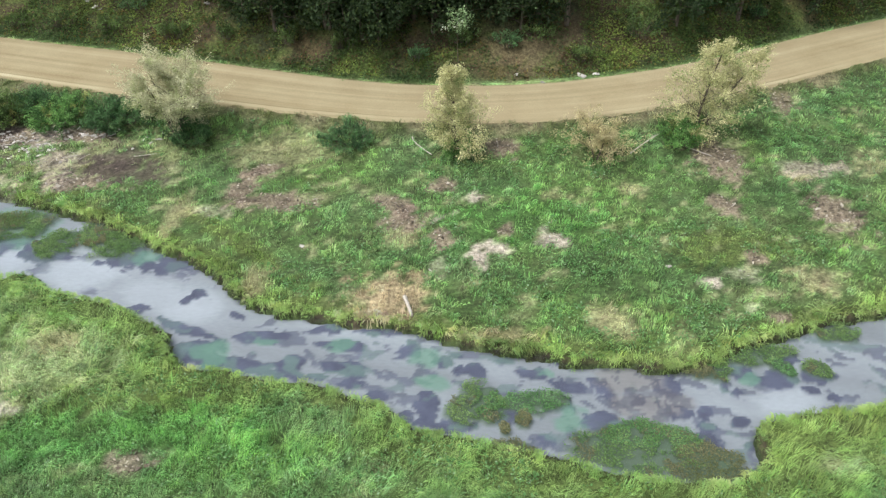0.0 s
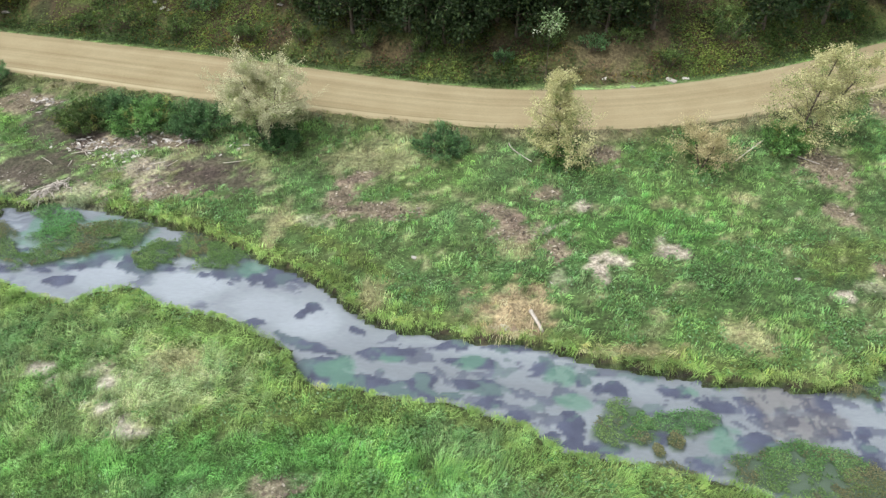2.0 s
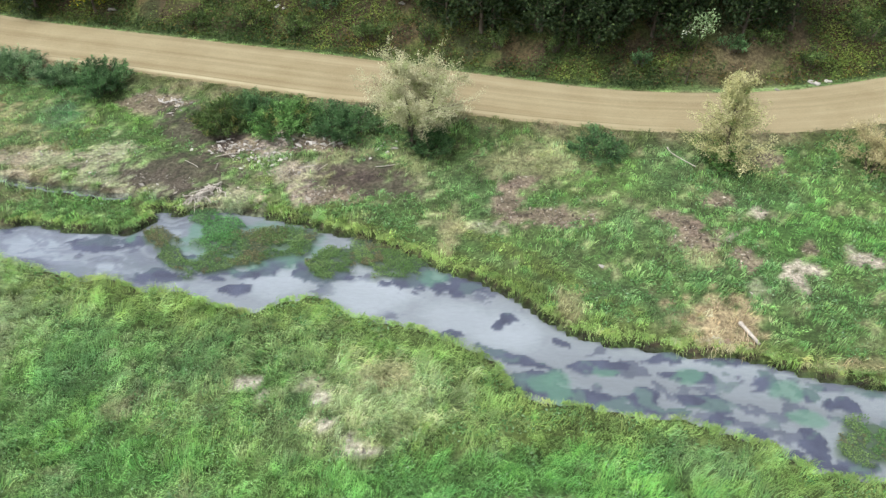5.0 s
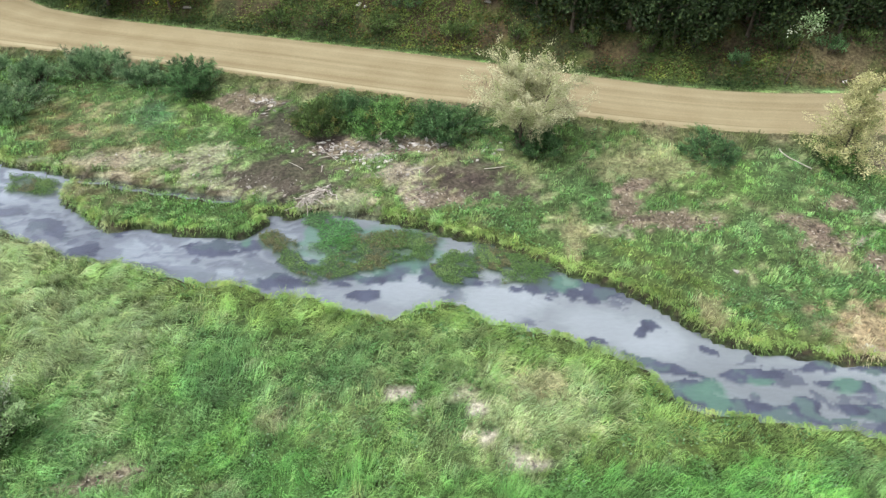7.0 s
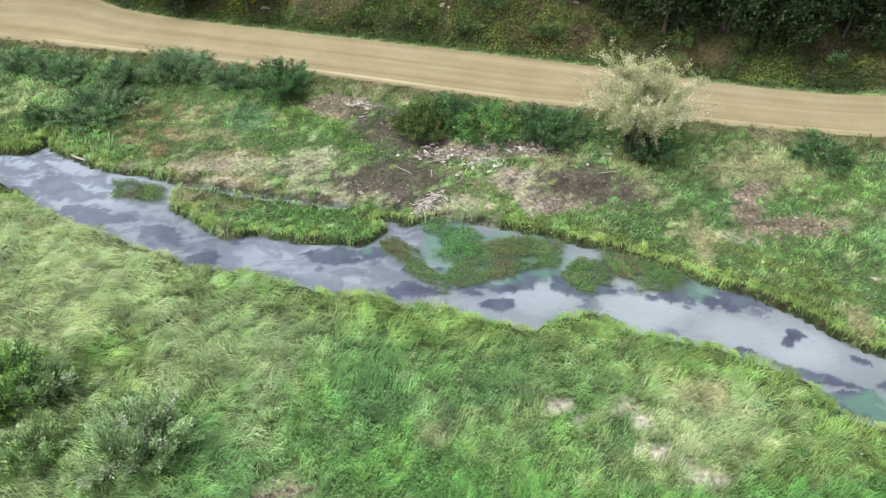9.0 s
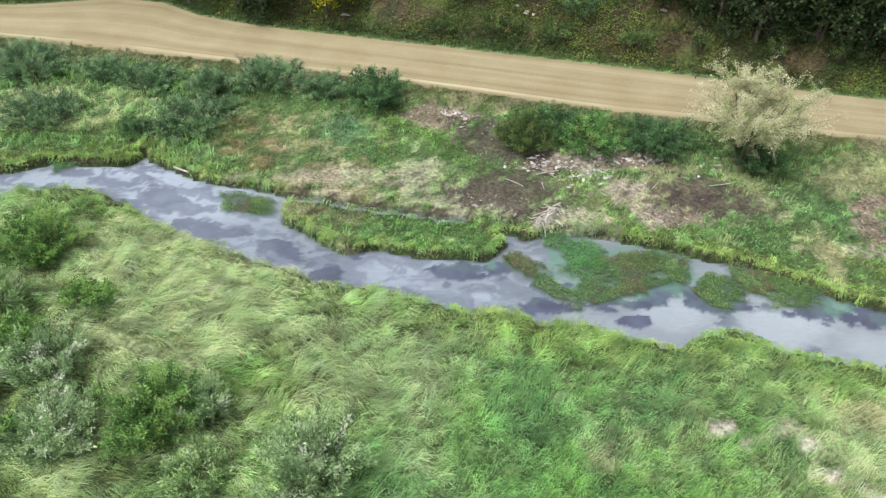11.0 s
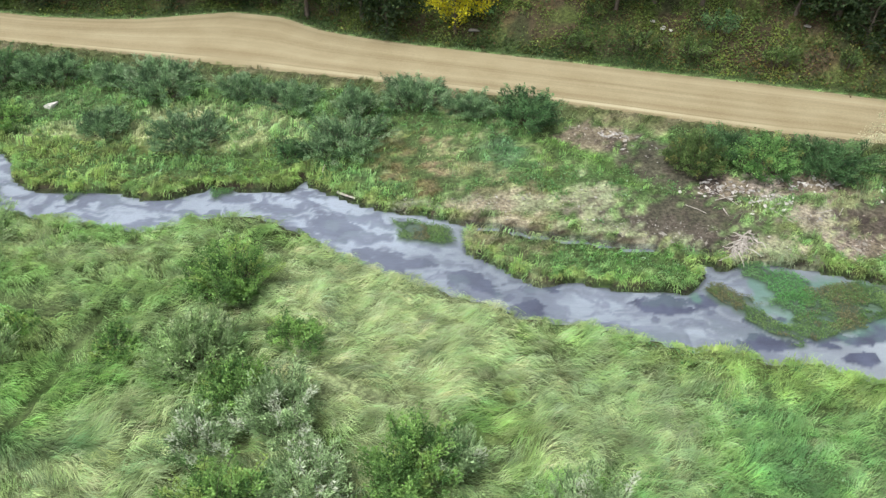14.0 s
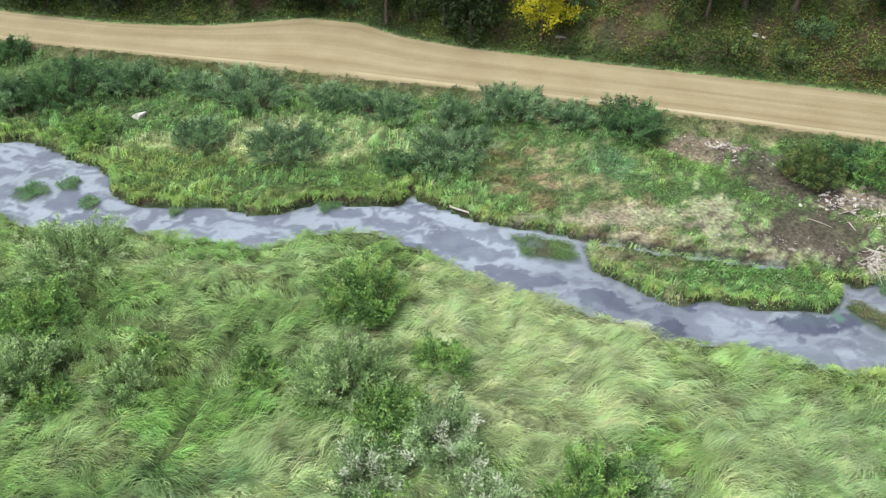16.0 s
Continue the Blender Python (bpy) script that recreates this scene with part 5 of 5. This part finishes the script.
# ---- wooded slope behind the road ----
def undergrowth():
    """Low leafy plants on the slope, in clumps."""
    r = np.random.default_rng(77)
    n, per = 15500, 12
    cx = r.uniform(-104, 48, n)
    up = 1.2 + 11.5 * r.random(n) ** 1.2
    cy = road_far(cx) + up
    patch = fbm(cx * 0.35, cy * 0.35, 61, 3)
    leafy = np.maximum.reduce([np.exp(-((cx - 16.0) / 5.0) ** 2), 0.9 * np.exp(-((cx + 40.0) / 11.0) ** 2) * step(1.5, 3.5, up), 0.75 * step(0.46, 0.6, fbm(cx * 0.12, cy * 0.12, 64, 2))])
    bare = np.maximum(np.exp(-((cx - 6.5) / 4.5) ** 2) * step(7, 4.5, up), 0.7 * np.exp(-((cx + 20.0) / 8.0) ** 2) * step(6, 3, up))
    ok = (patch + 0.16 * leafy - 0.12 * bare > 0.4) & (r.random(n) > 0.75 * bare)
    cx, cy, leafy, bare, patch = (v[ok] for v in (cx, cy, leafy, bare, patch))
    n = len(cx)
    i = np.repeat(np.arange(n), per)
    size = r.uniform(0.2, 0.5, n)[i]
    x, y = cx[i] + r.normal(0, 1, n * per) * size, cy[i] + r.normal(0, 1, n * per) * size
    z = terrain(x, y) + r.uniform(0.02, 1.0, n * per) * size
    a = r.normal(0, 1, (n * per, 3)) * [1, 1, 0.35] + [0, -0.4, 0]
    tones = np.array([(0.05, 0.10, 0.035), (0.085, 0.15, 0.045), (0.12, 0.19, 0.05), (0.17, 0.25, 0.06), (0.24, 0.31, 0.075), (0.20, 0.165, 0.05), (0.15, 0.10, 0.055)])
    hue = fbm(cx * 0.6, cy * 0.6, 66, 3)
    pick = np.clip((6.5 * (hue - 0.25) + 1.4 * leafy + r.normal(0, 0.55, n)).astype(int), 0, 4)
    autumn = r.random(n) < 0.10 + 0.45 * bare
    pick = np.where(autumn, 5 + (r.random(n) < 0.45), pick)
    tone = (0.75 + 0.25 * leafy)[i][:, None] * tones[pick][i] * r.uniform(0.65, 1.35, n * per)[:, None]
    me = leaves_mesh("undergrowth", np.c_[x, y, z], a, 0.2, 0.36, BLADES, r, tone, 2.5)
    tagged(new("undergrowth", me), "leafy green, yellow and rusty undergrowth on the wooded slope", "undergrowth", kind="stuff")


undergrowth()

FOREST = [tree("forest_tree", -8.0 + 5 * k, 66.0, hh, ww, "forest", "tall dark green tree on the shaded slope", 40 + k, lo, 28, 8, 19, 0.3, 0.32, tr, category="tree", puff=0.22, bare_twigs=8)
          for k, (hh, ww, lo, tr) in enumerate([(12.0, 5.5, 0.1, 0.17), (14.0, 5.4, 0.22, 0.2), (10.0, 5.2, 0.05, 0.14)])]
for ob in FOREST:
    tagged(ob, group="trees on the slope")
placer = random.Random(12)
# stretches of wood: from, to, how many, nearest and farthest from the road; the farthest stands are unseen, added to
# shade the slope
STANDS = [(-24, -13, 9, 4.2, 9), (-30, -19, 3, 9, 14), (-14, 2, 15, 3.6, 8.5), (2, 11, 5, 5.5, 9), (21, 48, 15, 2.2, 9), (-103, -57, 27, 1.4, 5.5), (-27, 8, 4, 11, 17), (11, 20, 2, 13, 18), (20, 48, 3, 11, 18), (-102, -50, 4, 9, 14), (-52, -28, 3, 11, 17), (-50, -28, 5, 6, 10)]
for x0, x1, count, d0, d1 in STANDS:
    for k in range(count):
        tx = x0 + (x1 - x0) * (k + placer.random()) / count
        ty = float(road_far(tx)) + placer.uniform(d0, d1)
        tz = float(terrain(np.array([tx]), np.array([ty]))[0])
        copy_thing(FOREST[placer.randrange(3)], pose(tx, ty, tz - 0.15, 0, 0, placer.uniform(0, 360)))
for k in range(40):
    bx = -100 + 146 * (k + placer.random()) / 40
    by = float(road_far(bx)) + placer.uniform(2.2, 6.0)
    kind = placer.choice(["hazel", "hazel", "dark", "hazel"])
    shrub("forest_shrub", bx, by, placer.uniform(1.8, 4.2), placer.uniform(1.0, 2.2), kind, "green understorey shrub on the wooded slope" if kind == "hazel" else "dark green understorey shrub on the wooded slope", "shrub", 300 + k, 0.6, 0.17)

tree("pale_sapling", 1.0, 58.2, 6.6, 2.4, "silver", "thin sapling with whitish leaves at the dark wood edge", 66, 0.74, 6, 4, 22, 0.17, 0.32, 0.05, (0.0, -1.2))
tree("yellow_tree", -52.3, 71.9, 7.0, 4.4, "yellow", "small tree with bright yellow leaves at the wood's edge", 61, 0.16, 18, 8, 34, 0.22, 0.34, 0.11)

# ---- in the stream ----
MAT_TONES = {"fresh": ((0.115, 0.31, 0.095), (0.165, 0.385, 0.145)), "green": ((0.11, 0.25, 0.09), (0.165, 0.31, 0.135)), "olive": ((0.13, 0.24, 0.085), (0.2, 0.31, 0.12)), "brown": ((0.15, 0.18, 0.08), (0.205, 0.215, 0.115))}
for i, (kind, wx, wy, ra, rb, turn) in enumerate(FLOATING_MATS):
    r = np.random.default_rng(400 + i)
    n = int(2000 * ra * rb) + 300
    a, q = r.uniform(0, 2 * np.pi, n), 1.4 * np.sqrt(r.random(n))
    ca, sa = math.cos(radians(turn)), math.sin(radians(turn))
    px = wx + q * (ra * np.cos(a) * ca - rb * np.sin(a) * sa)
    py = wy + q * (ra * np.cos(a) * sa + rb * np.sin(a) * ca)
    clump = fbm(px * 1.5, py * 1.9, 81, 3)
    keep = (spot_mask(px, py, [FLOATING_MATS[i][1:]], 220, 0.25, 1.1, 1.1) * r.uniform(0.5, 1.2, n) > 0.3) & (shore(px, py) < -0.02) & (clump > 0.34)
    px, py, clump = px[keep], py[keep], clump[keep]
    m = len(px)
    lo, hi = (np.array(c) for c in MAT_TONES[kind])
    f = np.clip((fbm(px * 1.1, py * 1.1, 83, 3) - 0.3) * 2.4, 0, 1)[:, None]
    odd = (fbm(px * 0.9, py * 0.9, 84, 3) > 0.63)[:, None] * (kind not in ("green", "fresh"))
    tone = np.where(odd, np.array((0.19, 0.2, 0.11)), lo + (hi - lo) * f) * r.uniform(0.65, 1.3, m)[:, None]
    me = leaves_mesh("weed_mat", np.c_[px - wx, py - wy, r.uniform(-0.03, 0.02, m) + 0.1 * (clump - 0.36)], r.normal(0, 1, (m, 3)) * [1, 1, 0.12], 0.1, 0.3, BLADES, r, tone, 4.0)
    ob = tagged(new("weed_mat", me), "floating mat of %s water weed in the stream" % {"fresh": "bright emerald", "green": "fresh green", "olive": "olive green", "brown": "browning"}[kind], "water weed", kind="stuff")
    ob.location = (wx, wy, WATER)

# ---- logs, dead wood and stones ----
def ground_z(x, y):
    return float(terrain(np.array([x]), np.array([y]))[0])


def log(name, a, b, radius, label, category="log", mat=None, bend=0.05, stubs=2, seed=0):
    r = np.random.default_rng(seed + 70)
    a, b = np.array(a, float), np.array(b, float)
    t = np.linspace(0, 1, 7)[:, None]
    pts = a + (b - a) * t + np.r_[0.0, 1, 1.6, 1.8, 1.4, 0.8, 0][:, None] * bend * r.normal(0, 1, 3) * [1, 1, 0.3]
    pts[:, 2] += radius * 0.8
    wood = [tube(pts, np.linspace(radius, radius * 0.7, 7) * r.uniform(0.9, 1.1, 7), 8)]
    cap = []
    for end in (0, -1):
        wood.append(tube(np.array([pts[end], pts[end] + (pts[end] - pts[1 if end == 0 else -2]) * 0.03]), [radius * (1 if end == 0 else 0.7), radius * 0.2], 8))
    for k in range(stubs):
        p = pts[2 + k]
        wood.append(tube(shoot(p, r.normal(0, 1, 3) + [0, 0, 0.8], radius * 5, r, 0.1, 4), np.linspace(radius * 0.35, radius * 0.12, 4), 5))
    return tagged(new(name, tubes_mesh(name, wood, mat or DEADWOOD)), label, category)


log("fallen_log", (-2.65, 31.7, ground_z(-2.65, 31.7) + 0.1), (-2.15, 30.0, ground_z(-2.15, 30.0) + 0.15), 0.13, "short bleached log on dry grass above the bank", seed=1, stubs=0)
log("fallen_log", (-61.2, 50.3, -0.26), (-60.0, 49.6, -0.26), 0.09, "pale thin log at the water's edge", seed=2, stubs=0)
log("dead_branch", (-2.7, 48.9, ground_z(-2.7, 48.9) + 0.2), (-1.2, 46.6, ground_z(-1.2, 46.6) + 0.25), 0.045, "bare grey branch lying below a young tree", "branch", seed=3, bend=0.2)
log("dead_branch", (16.5, 48.7, ground_z(16.5, 48.7) + 0.7), (13.8, 46.7, ground_z(13.8, 46.7) + 0.2), 0.055, "long bare grey branch lying in the grass", "branch", seed=4, bend=0.25)
log("dead_branch", (17.6, 48.2, ground_z(17.6, 48.2) + 0.2), (20.0, 46.6, ground_z(20, 46.6)), 0.045, "bare grey branch fallen from a roadside tree", "branch", seed=5, bend=0.25)
log("stake", (-62.4, 51.8, -0.3), (-62.1, 51.9, 0.95), 0.035, "thin upright stick beside the stream", "stick", seed=6, stubs=0)


def driftwood_pile(x, y):
    """A washed-up root crown: one stem that forks into many crooked bleached branches."""
    r = np.random.default_rng(91)
    root = tagged(new("driftwood"), "tangle of bleached driftwood roots on the bank", "driftwood")
    root.location = (x, y, ground_z(x, y))
    for k in range(38):
        a = -2.2 + r.normal(0, 0.75)
        t = r.random()
        foot = np.array([1.9 * t - 0.5, 1.9 * t - 0.6, 0.1]) + np.append(r.normal(0, 0.22, 2), abs(r.normal(0, 0.1)))
        p = shoot(foot, np.array([math.cos(a), math.sin(a), r.uniform(0.0, 0.5)]), r.uniform(0.5, 1.35), r, 0.26, 7)
        p += np.c_[r.normal(0, 0.07, (7, 2)), np.abs(r.normal(0, 0.05, 7))]
        part("branch", tubes_mesh("branch", [tube(p, np.linspace(r.uniform(0.035, 0.075), 0.018, 7), 5)], DEADWOOD), root)
    return root


driftwood_pile(-36.0, 43.9)
scrap = random.Random(31)
for k in range(9):
    ax, ay = scrap.uniform(-37, -24), scrap.uniform(47.0, 50.8)
    turn, span = scrap.uniform(0, 6.3), scrap.uniform(0.7, 1.8)
    bx, by = ax + span * math.cos(turn), ay + span * math.sin(turn)
    log("dead_branch", (ax, ay, ground_z(ax, ay) + 0.08), (bx, by, ground_z(bx, by) + 0.1), scrap.uniform(0.022, 0.04), "bleached stick lying among rubble and bare earth", "branch", seed=20 + k, bend=0.04, stubs=1)


def stone_mesh(seed):
    """A broken slab: a box of rough rock with chipped corners."""
    r = random.Random(seed)
    bm = bmesh.new()
    for k in range(18):
        bm.verts.new((r.uniform(-0.5, 0.5), r.uniform(-0.42, 0.42), r.uniform(-0.2, 0.2)))
    hull = bmesh.ops.convex_hull(bm, input=bm.verts)
    bmesh.ops.delete(bm, geom=[v for v in bm.verts if not v.link_faces], context="VERTS")
    bmesh.ops.bevel(bm, geom=bm.edges[:], offset=0.03, segments=1, affect="EDGES")
    return bm_mesh("stone", bm, PALE_STONE)


STONES = [stone_mesh(k) for k in range(6)]
spot = random.Random(4)
# stretches of broken pale stone: from, to, how many, scatter, size
RUBBLE = [((-36.2, 50.3), (-34.2, 50.1), 44, 0.4, 0.34), ((-33.6, 49.9), (-31.2, 48.4), 52, 0.4, 0.36), ((-31.4, 50.6), (-26.6, 50.4), 52, 0.4, 0.4), ((-34.0, 47.8), (-32.0, 48.4), 10, 0.5, 0.3), ((-24.5, 49.6), (-22.8, 49.4), 10, 0.4, 0.38), ((-42.3, 56.8), (-40.4, 56.4), 22, 0.3, 0.38), ((-40.2, 55.6), (-38.0, 53.4), 16, 0.45, 0.28)]
for (ax, ay), (bx, by), count, wide, size in RUBBLE:
    for k in range(count):
        t = spot.random()
        sx, sy = ax + (bx - ax) * t + spot.gauss(0, wide * 1.5), ay + (by - ay) * t + spot.gauss(0, wide * 1.2)
        f = size * spot.uniform(0.4, 1.3)
        ob = tagged(new("rubble_stone", STONES[spot.randrange(6)]), "broken pale limestone rubble on the bank", "stone", "rubble on the bank")
        ob.matrix_world = pose(sx, sy, ground_z(sx, sy) + 0.04 * f, 0, spot.uniform(-25, 25), spot.uniform(0, 360)) @ Matrix.Diagonal((f * spot.uniform(0.7, 1.7), f * spot.uniform(0.5, 1.0), f * spot.uniform(0.5, 1.1), 1))
for sx, sy, f, label in [(11.8, 58.2, 0.9, "pale boulder at the far edge of the road"), (6.1, 58.5, 0.5, "pale stone at the foot of the slope"), (-34.4, 70.0, 0.75, "grey boulder on the leafy slope"), (-35.2, 70.5, 0.5, "pale rock beside a boulder on the slope"), (-33.7, 69.6, 0.45, "pale rock beside a boulder on the slope"), (-22.7, 68.1, 0.6, "white stone among slope undergrowth"), (-50.5, 71.8, 0.9, "grey rock beside the yellow tree"), (13.0, 58.5, 0.6, "small pale rock at the road edge"), (8.2, 57.0, 0.4, "flat pale stone at the road edge"), (-84.2, 61.6, 1.2, "white boulder among willow bushes"), (-9.6, 36.6, 0.35, "pale stone in the meadow"), (13.9, 34.4, 0.35, "small white stone in the meadow"), (-37.9, 49.8, 0.28, "white stone on bare earth")]:
    ob = tagged(new("field_stone", STONES[int(abs(sx)) % 6]), label, "stone")
    ob.matrix_world = pose(sx, sy, ground_z(sx, sy) + 0.1 * f, 0, 8, sx * 40) @ Matrix.Diagonal((f * 1.3, f, f, 1))
